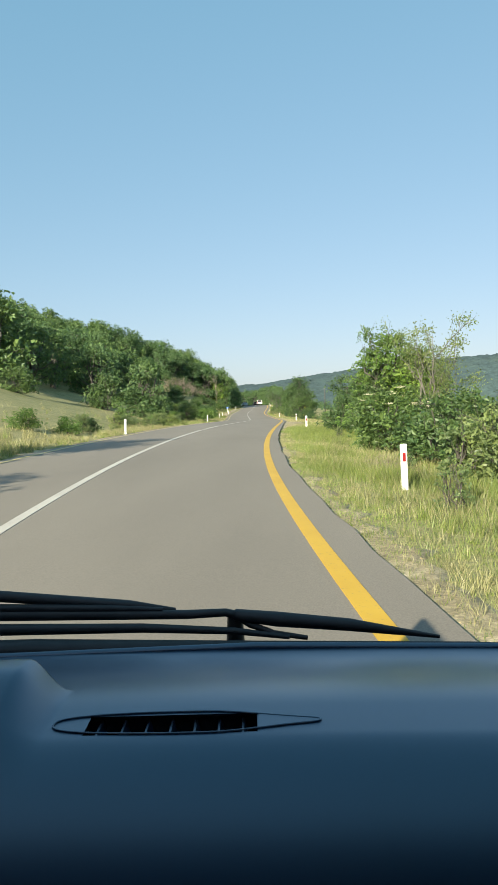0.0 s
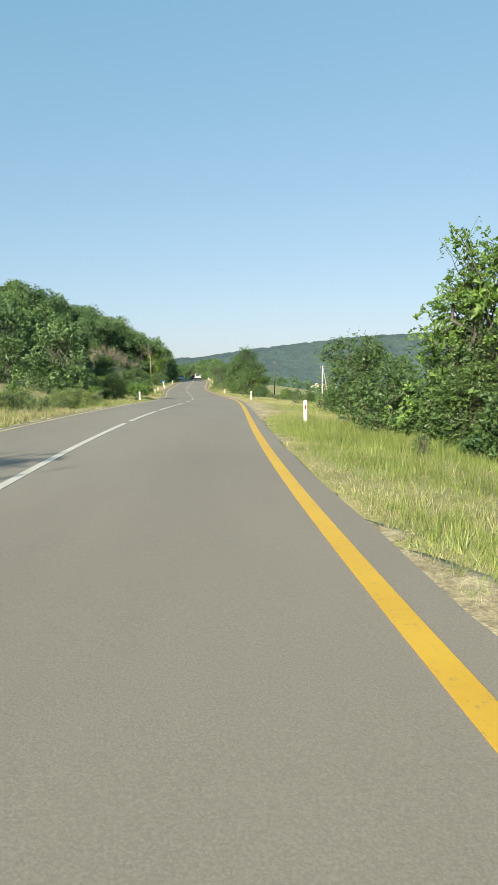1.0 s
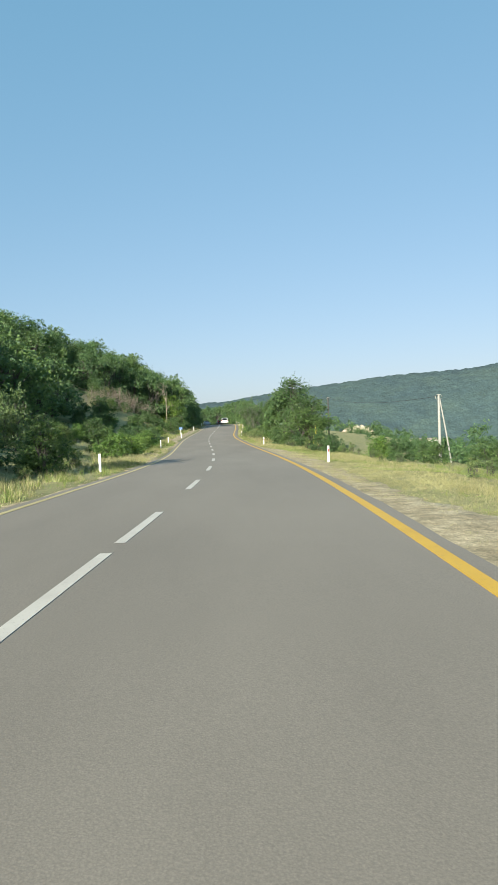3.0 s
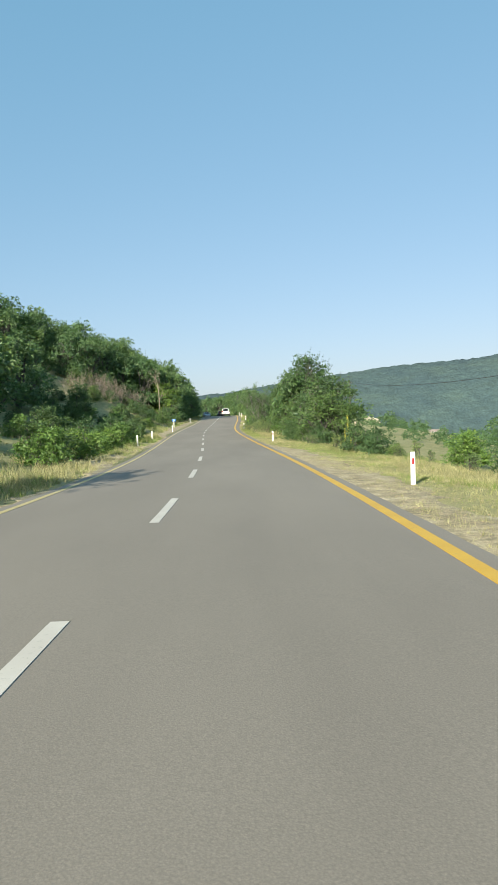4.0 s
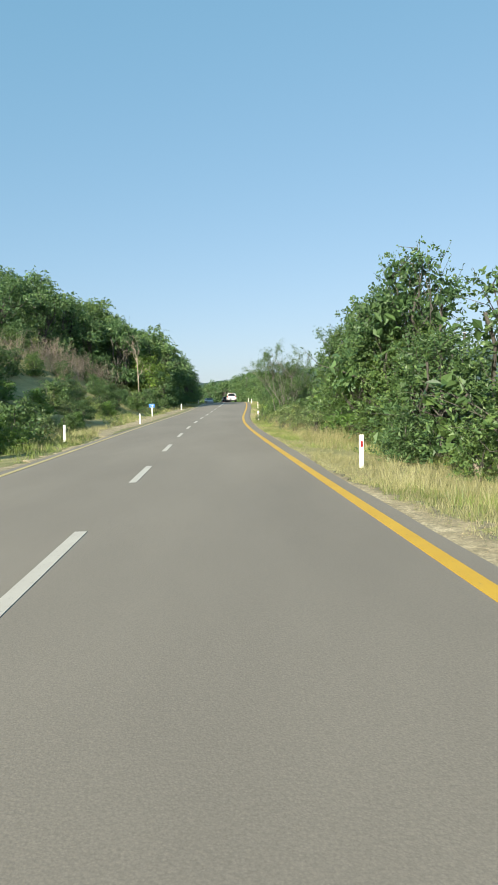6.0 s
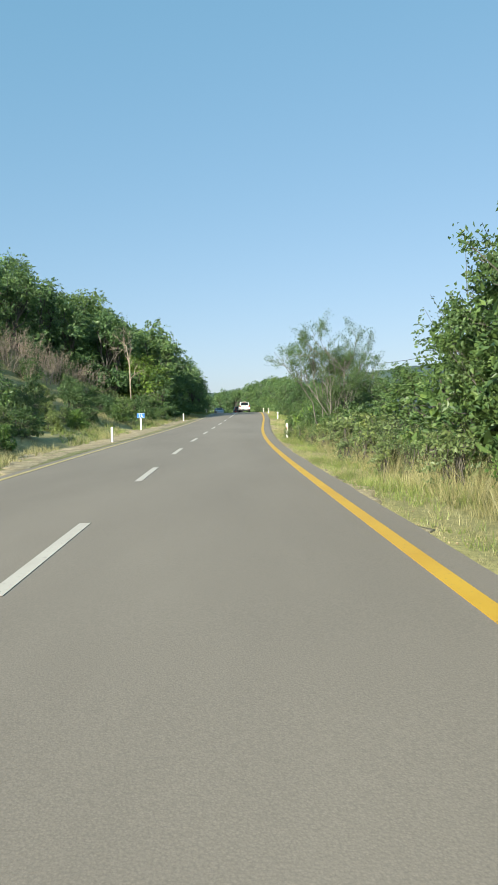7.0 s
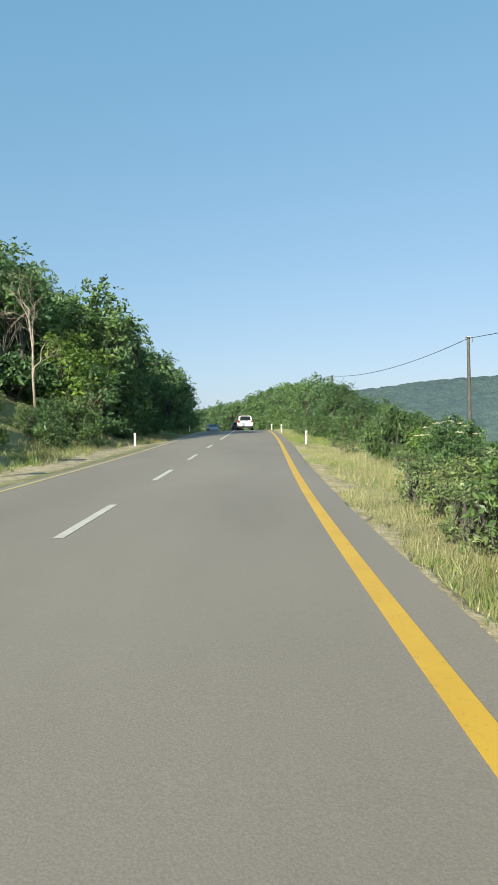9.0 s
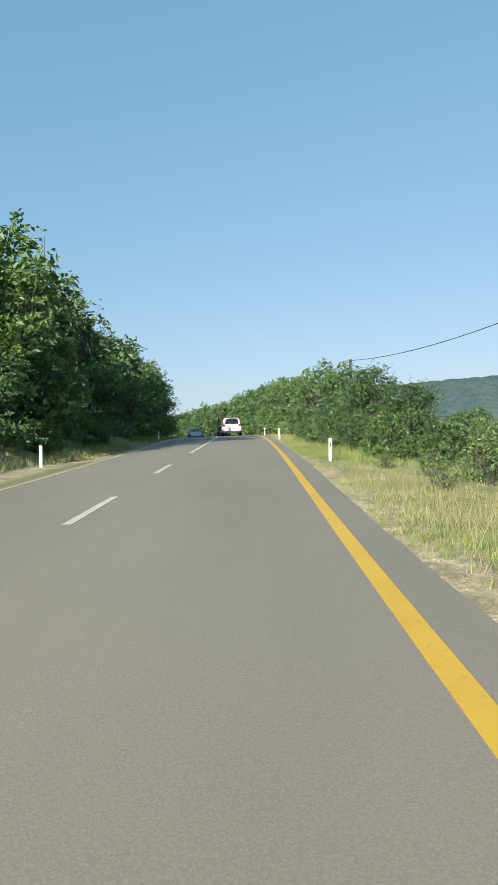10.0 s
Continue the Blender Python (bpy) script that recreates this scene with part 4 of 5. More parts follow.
# the far side of the road
FAR_SIDE = [
    ("tree", 13.5, -11.0, 1.08, 1.08), ("tree", 2.0, -11.0, 0.9, 1.1), ("tree", 70.2, -9.7, 0.48, 1.0), ("edge_tree", 64.9, -13.2, 1.05, 1.0), ("bush", 71.8, -10.4, 0.9, 1.1), ("bush", 63.0, -13.0, 0.8, 1.0),
    ("bush", 58.0, -23.0, 1.35, 1.0), ("bush", 66.0, -17.5, 1.6, 1.15), ("bush", 72.0, -18.6, 1.8, 1.2), ("bush", 75.0, -15.5, 1.5, 1.1), ("grey_bush", 83.0, -15.0, 1.8, 1.3), ("grey_bush", 79.0, -14.0, 1.5, 1.0),
    ("bright_bush", 33.0, -10.2, 0.75, 0.8), ("bush", 36.0, -10.0, 0.5, 0.9), ("bright_bush", 31.0, -11.6, 0.8, 0.8), ("grey_bush", 44.0, -10.8, 0.7, 0.9), ("grey_bush", 49.0, -11.2, 0.8, 0.8), ("grey_bush", 54.0, -10.4, 0.9, 0.8),
    ("grey_bush", 60.0, -10.6, 0.9, 0.9), ("grey_bush", 66.0, -11.4, 0.8, 0.9), ("bush", 70.0, -12.0, 0.8, 1.0),
    ("bright_bush", 86.0, -9.9, 1.23, 0.9), ("bush", 89.5, -10.8, 1.10, 0.9), ("bright_bush", 92.0, -9.7, 1.10, 0.9), ("bright_bush", 97.0, -9.6, 0.98, 0.9), ("bush", 100.0, -10.8, 1.04, 1.0), ("bright_bush", 104.0, -9.9, 1.04, 0.9),
    ("bright_bush", 108.5, -9.8, 1.17, 1.0), ("bush", 112.0, -10.8, 1.17, 1.0), ("bright_bush", 114.0, -9.6, 1.04, 0.9), ("bush", 117.0, -9.8, 1.04, 1.0), ("bush", 120.0, -11.4, 0.8, 1.0), ("grey_bush", 124.0, -10.6, 0.8, 1.0),
    ("bush", 126.5, -9.9, 0.6, 1.0), ("bright_bush", 131.0, -10.6, 0.7, 1.0), ("bush", 136.0, -11.2, 0.8, 1.0), ("grey_bush", 141.0, -11.4, 0.8, 1.0), ("bright_bush", 146.0, -11.4, 0.8, 1.0), ("bush", 149.5, -12.4, 1.0, 1.2),
    ("bush", 156.5, -10.8, 0.9, 1.2), ("grey_bush", 160.5, -11.6, 1.2, 1.1), ("bush", 165.5, -10.6, 0.9, 1.0), ("bush", 160.0, -14.0, 0.9, 1.0), ("edge_tree", 175.0, -16.0, 1.35, 1.08), ("bush", 168.4, -11.6, 1.0, 1.1), ("bush", 170.6, -10.9, 1.1, 1.1), ("edge_tree", 175.0, -11.0, 0.77, 0.95), ("edge_tree", 182.0, -10.8, 0.81, 1.0),
    ("bush", 169.0, -9.7, 0.7, 1.0), ("bright_tree", 176.5, -12.6, 1.6, 0.86), ("bright_tree", 187.0, -12.2, 1.25, 0.95), ("bush", 178.0, -9.8, 0.8, 1.0), ("bush", 186.0, -9.6, 0.8, 1.0), ("edge_tree", 190.0, -10.2, 0.85, 0.95), ("edge_tree", 198.0, -10.0, 0.85, 0.95), ("edge_tree", 207.0, -9.8, 0.85, 0.95),
    ("grey_bush", 145.0, -15.0, 1.1, 1.0), ("grey_bush", 151.0, -15.4, 1.0, 1.0), ("bush", 140.0, -19.0, 1.5, 1.1), ("bush", 133.0, -17.0, 1.3, 1.0), ("grey_bush", 155.6, -20.6, 1.1, 1.1), ("bush", 158.2, -18.6, 0.9, 1.1), ("grey_bush", 162.0, -16.6, 1.0, 1.1), ("bush", 163.2, -19.8, 1.1, 1.2), ("grey_bush", 160.4, -21.8, 1.3, 1.3), ("bush", 157.2, -23.2, 1.3, 1.2), ("bush", 164.8, -17.6, 0.9, 1.2), ("bush", 152.6, -19.6, 1.1, 1.1), ("bush", 148.6, -20.6, 1.3, 1.1),
]
for kind, y, d, size, tall in FAR_SIDE:
    plant(kind, y, d, size, tall=tall)
for i, (y, d, s) in enumerate([(154.3, -22.4, 0.80), (158.5, -20.0, 0.72), (161.5, -18.4, 0.70), (164.5, -16.6, 0.72), (170.0, -12.8, 1.05), (167.0, -15.5, 0.7), (156.5, -21.5, 0.66), (160.0, -17.6, 0.6), (163.0, -19.0, 0.7), (166.0, -18.0, 0.62), (157.5, -18.4, 0.55), (150.5, -23.0, 0.6), (172.5, -11.6, 0.75), (157.2, -20.6, 0.75), (159.4, -20.8, 0.8), (160.2, -19.2, 0.7), (161.0, -20.2, 0.85), (162.2, -17.8, 0.66), (163.6, -18.0, 0.75), (164.0, -17.0, 0.62), (165.4, -16.2, 0.66), (162.6, -20.4, 0.8), (165.6, -18.6, 0.75), (153.0, -22.0, 0.62)]):
    plant("dead_tree", y, d, s * (0.95 if y > 169 else 1.1), 3 if y == 170.0 else i % 3)


sg = np.random.RandomState(61)
for _ in range(30):
    y = sg.uniform(128, 168)
    plant(("grey_bush", "bush", "grey_bush")[sg.randint(3)], y, -sg.uniform(11.5, 23.5 if y < 145 else 16.0), sg.uniform(0.8, 1.3) * (1.0 if y < 145 else 0.75), tall=sg.uniform(0.9, 1.2), label="scrubby bush on the slope below the woods")
for _ in range(20):
    plant("grey_bush", sg.uniform(34, 60), -sg.uniform(8.6, 11.5), sg.uniform(0.4, 0.75), label="low grey scrub on the stony bank")
for _ in range(26):
    plant(("grey_bush", "bush", "bright_bush")[sg.randint(3)], sg.uniform(84, 140), -sg.uniform(13, 22), sg.uniform(0.7, 1.3), label="low bush on the open grassy slope")
for _ in range(14):
    plant(("grey_bush", "bright_bush")[sg.randint(2)], sg.uniform(40, 84), -sg.uniform(9.8, 13.5), sg.uniform(0.4, 0.8))


# ---- grass ----
def grass(name, blades, y_range, spread, height, material_, seed, label, width=0.011, low=0.22, gate=-0.3, per=8):
    """Tufts of blades; the blades of a tuft lean out of one foot and are about as high as one another."""
    g = np.random.RandomState(seed)
    n = blades // per
    y = g.uniform(*y_range, n)
    d = spread(g, y, n)
    patch = np.sin(y * 0.31 + d * 0.9 + seed) + np.sin(y * 0.13 - d * 0.5 + 2 * seed) + 0.8 * np.sin(y * 1.1 + 2.3 * d + seed) + g.normal(0, 0.6, n)
    keep = patch > gate
    y, d = y[keep], d[keep]
    n = len(y)
    tuft = np.repeat(g.uniform(0.45, 1.3, n) * (0.8 + 0.25 * patch[keep].clip(-1, 1.5)), per)
    y, d = np.repeat(y, per) + g.normal(0, 0.045, per * n), np.repeat(d, per) + g.normal(0, 0.045, per * n)
    near = np.where(d > -3, d, -d + left_d(y))
    m = len(y)
    h = height * tuft * g.uniform(0.7, 1.2, m) * np.clip(0.35 + 0.5 * (near - 0.6 - 1.6 * bare(y) * (d > 0)), low, 1.0) * (1 - 0.35 * bare(y) * (d > 0))
    a = g.uniform(0, 2 * np.pi, m)
    foot = np.stack([edge_x(y) + d, y, ground_z(y, d) - 0.02], -1)
    side = np.stack([np.cos(a), np.sin(a), 0 * a], -1) * (width * g.uniform(0.6, 1.4, m))[:, None] * 0.5
    b = g.uniform(0, 2 * np.pi, m)
    tilt = np.stack([np.cos(b), np.sin(b), 0 * b], -1) * (h * g.uniform(0.1, 0.75, m))[:, None]
    tip = foot + tilt + np.array([0, 0, 1]) * h[:, None]
    v = np.stack([foot - side, foot + side, tip], 1).reshape(-1, 3)
    f = np.arange(3 * m).reshape(-1, 3)
    return tagged(put(name, mesh_of(name, v, f), material_), label, "grass", kind="stuff")


bare = lambda y: smooth(36, 46, y) * (1 - smooth(90, 100, y))
right_band = lambda g, y, n: 0.62 + np.minimum(g.exponential(1.5, n), 9) + 1.0 * bare(y) * g.uniform(0, 1.4, n)
left_band = lambda g, y, n: left_d(y) - 0.65 - 2.2 * smooth(118, 130, y) * (1 - smooth(168, 178, y)) * g.uniform(0.5, 1, n) - np.minimum(g.exponential(2.0, n), 14)
grass("dry_grass", 230000, (-3, 215), right_band, 0.25, M_GRASS, 1, "tall yellowed dry grass on the verge", 0.008)
grass("green_grass", 240000, (-3, 215), right_band, 0.24, M_GREEN, 2, "green grass tufts on the verge", 0.012, gate=0.25)
grass("dry_grass", 110000, (14, 215), left_band, 0.30, M_GRASS, 3, "yellowed dry grass along the far side", 0.018)
grass("green_grass", 60000, (14, 215), left_band, 0.32, M_GREEN, 4, "green grass along the far side", 0.018, gate=0.1)
grass("green_grass", 100000, (-2, 34), lambda g, y, n: 0.9 + g.uniform(0, 1, n) * 3.6, 0.26, M_GREEN, 21, "lush green grass among the dry blades", 0.010, gate=-0.4)
strip = lambda g, y, n: 0.5 + g.uniform(0, 1, n) ** 0.8 * 4.2
grass("dry_grass", 170000, (34, 102), strip, 0.22, M_GRASS, 6, "short yellowed grass on the gravel strip", 0.012, 0.5, gate=-0.5)
grass("green_grass", 70000, (34, 112), lambda g, y, n: 1.6 + g.uniform(0, 1, n) * 5.0, 0.24, M_GREEN, 27, "green grass between the gravel and the bushes", 0.012, 0.5, gate=0.2)
verge = lambda g, y, n: rim_d(y) + 0.08 + g.uniform(0, 1, n) ** 1.4 * 3.6
grass("dry_grass", 170000, (1, 190), verge, 0.11, M_GRASS, 12, "short dense dry grass beside the road", 0.008, 0.7, gate=-0.6)
grass("green_grass", 80000, (1, 36), verge, 0.10, M_GREEN, 29, "short green grass beside the road", 0.009, 0.7, gate=-0.2)
tall_band = lambda g, y, n: 1.5 + g.uniform(0, 1, n) * 2.0
grass("dry_grass", 26000, (112, 150), tall_band, 0.62, M_GRASS, 15, "knee-high dry grass in front of the bushes", 0.007, 0.6)
wg = np.random.RandomState(44)
for _ in range(34):
    plant("weed", wg.uniform(119, 147), wg.uniform(1.5, 2.4), wg.uniform(0.6, 1.15))
for _ in range(30):
    plant("weed", wg.uniform(116, 133), wg.uniform(2.0, 3.2), wg.uniform(0.9, 1.4), label="tall grey-green weed in front of the bushes")
for _ in range(50):
    y = wg.uniform(4, 200)
    plant("weed", y, wg.uniform(2.0, 4.2) + (1.5 if 40 < y < 90 else 0), wg.uniform(0.5, 1.0))

# ---- roadside furniture ----
def numeral(text, size, depth, material_, parent, m, name="numeral"):
    cu = bpy.data.curves.new(name, "FONT")
    cu.body, cu.size, cu.extrude, cu.align_x, cu.align_y = text, size, depth, "CENTER", "CENTER"
    tmp = bpy.data.objects.new(name, cu)
    scene.collection.objects.link(tmp)
    bpy.context.view_layer.update()
    me = bpy.data.meshes.new_from_object(tmp.evaluated_get(bpy.context.evaluated_depsgraph_get()))
    bpy.data.objects.remove(tmp)
    ob = put(name, me, material_, parent)
    ob.matrix_basis = m
    return ob


def delineator(reflector=True):
    """A white roadside post with a chamfered top and a red reflector."""
    ob = base("delineator_post", Matrix.Identity(4), "white concrete roadside post with red reflector" if reflector else "plain white concrete roadside post", "road post", "roadside posts")
    bm = block(-0.05, 0.05, -0.04, 0.04, -0.25, 0.74, 0.012)
    for v in bm.verts:
        if v.co.z > 0.65:
            v.co.z -= 0.25 * max(0, v.co.y + 0.04)
    part("post", bm, M_POST, ob)
    if reflector:
        part("reflector", block(-0.024, 0.024, -0.049, -0.039, 0.46, 0.60, 0.003, 1), M_RED, ob, "red reflector plate")
    return ob


POSTS_RIGHT = [(10.6, 1.98), (35.0, 1.70), (73.6, 1.70), (104.7, 1.33), (137.6, 1.05), (171.6, 1.40), (193.5, 0.85), (214.0, 0.9)]
POSTS_LEFT = [(32.6, -7.25), (71.0, -7.85), (105.4, -8.05), (137.2, -7.37), (171.8, -8.0), (116.5, -7.9), (200.0, -7.8)]
tilt = np.random.RandomState(2)
red_post, white_post = delineator(), delineator(False)
for first, places in ((red_post, POSTS_RIGHT), (white_post, POSTS_LEFT)):
    for i, (y, d) in enumerate(places):
        m = pose(*at(y, d), tilt.uniform(-1.5, 1.5), tilt.uniform(-2, 2), tilt.uniform(-6, 6))
        if i:
            copy_thing(first, m)
        else:
            first.matrix_world = m


def kilometre_sign(y, d):
    ob = base("kilometre_sign", pose(*at(y, d), 0, 0, 4), "small blue kilometre sign reading 16 on white post", "road sign")
    part("post", block(-0.05, 0.05, -0.04, 0.04, -0.3, 0.98, 0.01), M_POST, ob)
    plate = part("plate", block(-0.27, 0.27, -0.060, -0.042, 0.86, 1.20, 0.004, 1), M_BLUE, ob, "blue enamel plate")
    part("border", block(-0.245, 0.245, -0.0635, -0.0605, 1.165, 1.178), M_LETTER, plate)
    part("border", block(-0.245, 0.245, -0.0635, -0.0605, 0.882, 0.895), M_LETTER, plate)
    numeral("16", 0.27, 0.002, M_LETTER, plate, pose(0, -0.063, 1.03, 90, 0, 0))
    return ob


kilometre_sign(152.6, -8.65)


def power_pole(name, x, y, top, label, strut=False, material_=None):
    foot = float(ground_z(y, x - float(edge_x(y))))
    ob = base(name, pose(x, y, foot), label, "power pole", "power poles")
    h = top - foot
    v, q = tube([(0, 0, -0.6), (0, 0, h * 0.5), (0, 0, h)], [0.10, 0.085, 0.065], 10)
    put("shaft", mesh_of("shaft", v, q, True), material_ or M_POLE, ob)
    if strut:
        v, q = tube([(0.9, 0.5, -0.5), (0.45, 0.25, h * 0.48), (0.06, 0.03, h * 0.96)], [0.05, 0.048, 0.042], 8)
        put("strut", mesh_of("strut", v, q, True), material_ or M_POLE, ob)
    part("cap", block(-0.1, 0.1, -0.1, 0.1, h - 0.01, h + 0.03, 0.008), M_CONCRETE, ob)
    for s in (-1, 1):
        v, q = tube([(s * 0.1, 0, h - 0.25), (s * 0.2, 0, h - 0.22), (s * 0.2, 0, h - 0.05)], [0.012, 0.012, 0.03], 6)
        put("insulator", mesh_of("insulator", v, q, True), M_CONCRETE, ob)
    return Vector((x, y, top - 0.06))


tops = [power_pole("power_pole", 10.7, 84.1, 3.25, "pale concrete power pole with a slanting strut", True, M_CONCRETE),
        power_pole("power_pole", 9.6, 124.0, 4.9, "dark wooden power pole among the trees"),
        power_pole("power_pole", 6.9, 166.0, 6.15, "dark wooden power pole above roadside bushes"),
        power_pole("power_pole", 3.08, 187.9, 6.45, "dark wooden power pole behind roadside bushes"),
        power_pole("power_pole", -1.5, 236.0, 8.0, "dark wooden power pole behind the trees")]


def cable(p, q, sag):
    t = np.linspace(0, 1, 17)[:, None]
    pts = np.array(p) + (np.array(q) - np.array(p)) * t - np.array([0, 0, 1]) * sag * 4 * t * (1 - t)
    v, f = tube(pts, np.full(17, 0.016), 5)
    return tagged(put("power_cable", mesh_of("power_cable", v, f, True), M_WIRE), "thin dark overhead power cable between poles", "cable", "power cables")


for p, q, s in zip(tops, tops[1:], (0.5, 0.55, 0.5, 0.6)):
    cable(p, q, s)


# mullein with yellow flower spikes beside the bush
def mullein(y, d):
    ob = base("flower", pose(*at(y, d)), "tall yellow-flowered mullein spikes in the grass", "wild flower")
    g = np.random.RandomState(8)
    M_SPIKE = leaf_material("yellow_flowers", (0.30, 0.29, 0.04), (0.50, 0.46, 0.07), 0.2)
    for x, h in ((-0.12, 1.25), (0.04, 1.95), (0.18, 1.15)):
        v, q = tube([(x * 0.4, 0, -0.1), (x, 0, h * 0.4), (x, 0.02, h)], [0.02, 0.016, 0.008], 5)
        stem = put("stem", mesh_of("stem", v, q, True), M_LEAF_GREY, ob)
        z = g.uniform(0.35, 1.0, 160)
        a = g.uniform(0, 6.28, 160)
        c = np.stack([x + 0.036 * np.cos(a), 0.036 * np.sin(a), h * z], -1)
        lv, lf = leaves(g, c, 0.04)
        put("blossom", mesh_of("blossom", lv, lf), M_SPIKE, stem, "yellow blossoms")


mullein(94.5, 4.3)


# old cut stumps under the rounded tree
def stump(y, d, h, turn):
    ob = base("stump", pose(*at(y, d), 0, 3, turn), "weathered cut tree stump in dry grass", "stump", "stumps")
    bm = bmesh.new()
    bmesh.ops.create_cone(bm, cap_ends=True, segments=9, radius1=0.11, radius2=0.085, depth=h + 0.2, matrix=Matrix.Translation((0, 0, h / 2 - 0.1)))
    for v in bm.verts:
        v.co += Vector((0.015 * math.sin(7 * v.co.y * 10), 0.015 * math.cos(50 * v.co.x), 0.04 * v.co.x / 0.1 * (v.co.z > 0.2)))
    part("trunk", bm, M_DEAD, ob)


for y, d, h, a in ((101.9, 3.25, 0.42, 10), (102.6, 3.1, 0.36, 60), (101.2, 3.5, 0.3, 120), (100.3, 3.4, 0.34, 200)):
    stump(y, d, h, a)

# rock face and long pale building at the foot of the far ridge
def rock_face():
    g = np.random.RandomState(4)
    bm = bmesh.new()
    for i in range(14):
        t = i / 13
        bmesh.ops.create_icosphere(bm, subdivisions=2, radius=1, matrix=Matrix.Translation((86 + 27 * t, 606 + 2 * g.uniform(-1, 1), -8.5 + 5 * math.sin(t * 2.6) + g.uniform(-1, 1)))
                                   @ Matrix.Diagonal((g.uniform(2, 4), 2.5, g.uniform(2.2, 4.2), 1)))
    for v in bm.verts:
        v.co += Vector(noise.noise_vector(v.co * 0.5)) * 1.2
    me = bpy.data.meshes.new("rock_face")
    bm.to_mesh(me)
    bm.free()
    return tagged(put("rock_face", me, M_ROCK), "bare tan rock face at the foot of the ridge", "rock")


M_ROCK = speckled("tan_rock", [(0.44, 0.36, 0.27), (0.60, 0.52, 0.41)], 0.15, 0.95, 1.2, 0.6, 0.5)
rock_face()
barn = base("building", pose(150, 600, -18), "long low whitewashed building with faded tiled roof far off", "building")
part("wall", block(-16, 16, -4, 4, -4, 3.4, 0.05, 1), M_POST, barn)
bm = block(-16.6, 16.6, -4.6, 4.6, 3.4, 3.6)
for v in bm.verts:
    if v.co.z > 3.5:
        v.co.z, v.co.y = 5.2, v.co.y * 0.05
part("roof", bm, plain("faded_roof_tiles", (0.30, 0.235, 0.20), 0.8), barn, "faded tiled roof")
for i in range(7):
    part("window", block(-13 + 4.3 * i, -11.6 + 4.3 * i, -4.06, -3.9, 0.8, 2.3), M_WIRE, barn, "dark window opening")

# ---- vehicles ----
M_CAR_WHITE = plain("white_car_paint", (0.80, 0.80, 0.79), 0.25)
M_CAR_DARK = plain("dark_grey_car_paint", (0.035, 0.04, 0.045), 0.25, 0.3)
M_CAR_SILVER = plain("silver_car_paint", (0.42, 0.46, 0.50), 0.3, 0.5)
M_GLASS_DARK = plain("tinted_glass", (0.012, 0.014, 0.016), 0.06)
M_TRIM = plain("black_trim_plastic", (0.022, 0.022, 0.024), 0.55)
M_TYRE = plain("tyre_rubber", (0.018, 0.018, 0.018), 0.85)
M_RIM = plain("alloy_rim", (0.45, 0.45, 0.46), 0.35, 0.8)
M_TAIL = plain("red_tail_lamp", (0.45, 0.02, 0.018), 0.15)
M_LAMP = plain("clear_lamp", (0.62, 0.62, 0.60), 0.15)
M_PLATE = plain("number_plate", (0.70, 0.70, 0.68), 0.4)


def loft(sections, sides=20, power=3.5):
    """A closed shell through rounded sections (y, half width, low, high)."""
    bm = bmesh.new()
    rings = []
    for y, w, z0, z1 in sections:
        ring = []
        for k in range(sides):
            a = 2 * math.pi * (k + 0.5) / sides
            c, s = math.cos(a), math.sin(a)
            ring.append(bm.verts.new((w * math.copysign(abs(c) ** (2 / power), c), y, (z0 + z1) / 2 + (z1 - z0) / 2 * math.copysign(abs(s) ** (2 / power), s))))
        rings.append(ring)
    for a, b in zip(rings, rings[1:]):
        for k in range(sides):
            bm.faces.new((a[k], a[(k + 1) % sides], b[(k + 1) % sides], b[k]))
    bm.faces.new(rings[0])
    bm.faces.new(rings[-1][::-1])
    bmesh.ops.recalc_face_normals(bm, faces=bm.faces)
    for f in bm.faces:
        f.smooth = len(f.verts) == 4
    return bm


def sheet_between(corners, thick):
    """A thin plate through four corners, its thickness along its normal."""
    bm = bmesh.new()
    a, b, c, d = [Vector(p) for p in corners]
    n = (b - a).cross(d - a).normalized() * thick
    low, high = [bm.verts.new(p) for p in (a, b, c, d)], [bm.verts.new(p + n) for p in (a, b, c, d)]
    bm.faces.new(low[::-1])
    bm.faces.new(high)
    for k in range(4):
        bm.faces.new((low[k], low[(k + 1) % 4], high[(k + 1) % 4], high[k]))
    bmesh.ops.recalc_face_normals(bm, faces=bm.faces)
    return bm


def wheel(ob, x, y, r, width):
    bm = bmesh.new()
    turn = Matrix.Translation((x, y, r)) @ Matrix.Rotation(math.pi / 2, 4, "Y")
    bmesh.ops.create_cone(bm, cap_ends=True, segments=24, radius1=r, radius2=r, depth=width, matrix=turn)
    bmesh.ops.bevel(bm, geom=[e for e in bm.edges if len(e.link_faces) == 2 and e.calc_face_angle(0) > 1], offset=0.03, segments=2, affect="EDGES")
    w = part("wheel", bm, M_TYRE, ob, "black rubber tyre")
    bm = bmesh.new()
    bmesh.ops.create_cone(bm, cap_ends=True, segments=20, radius1=r * 0.66, radius2=r * 0.6, depth=width + 0.02, matrix=turn)
    part("rim", bm, M_RIM, w, "alloy rim")


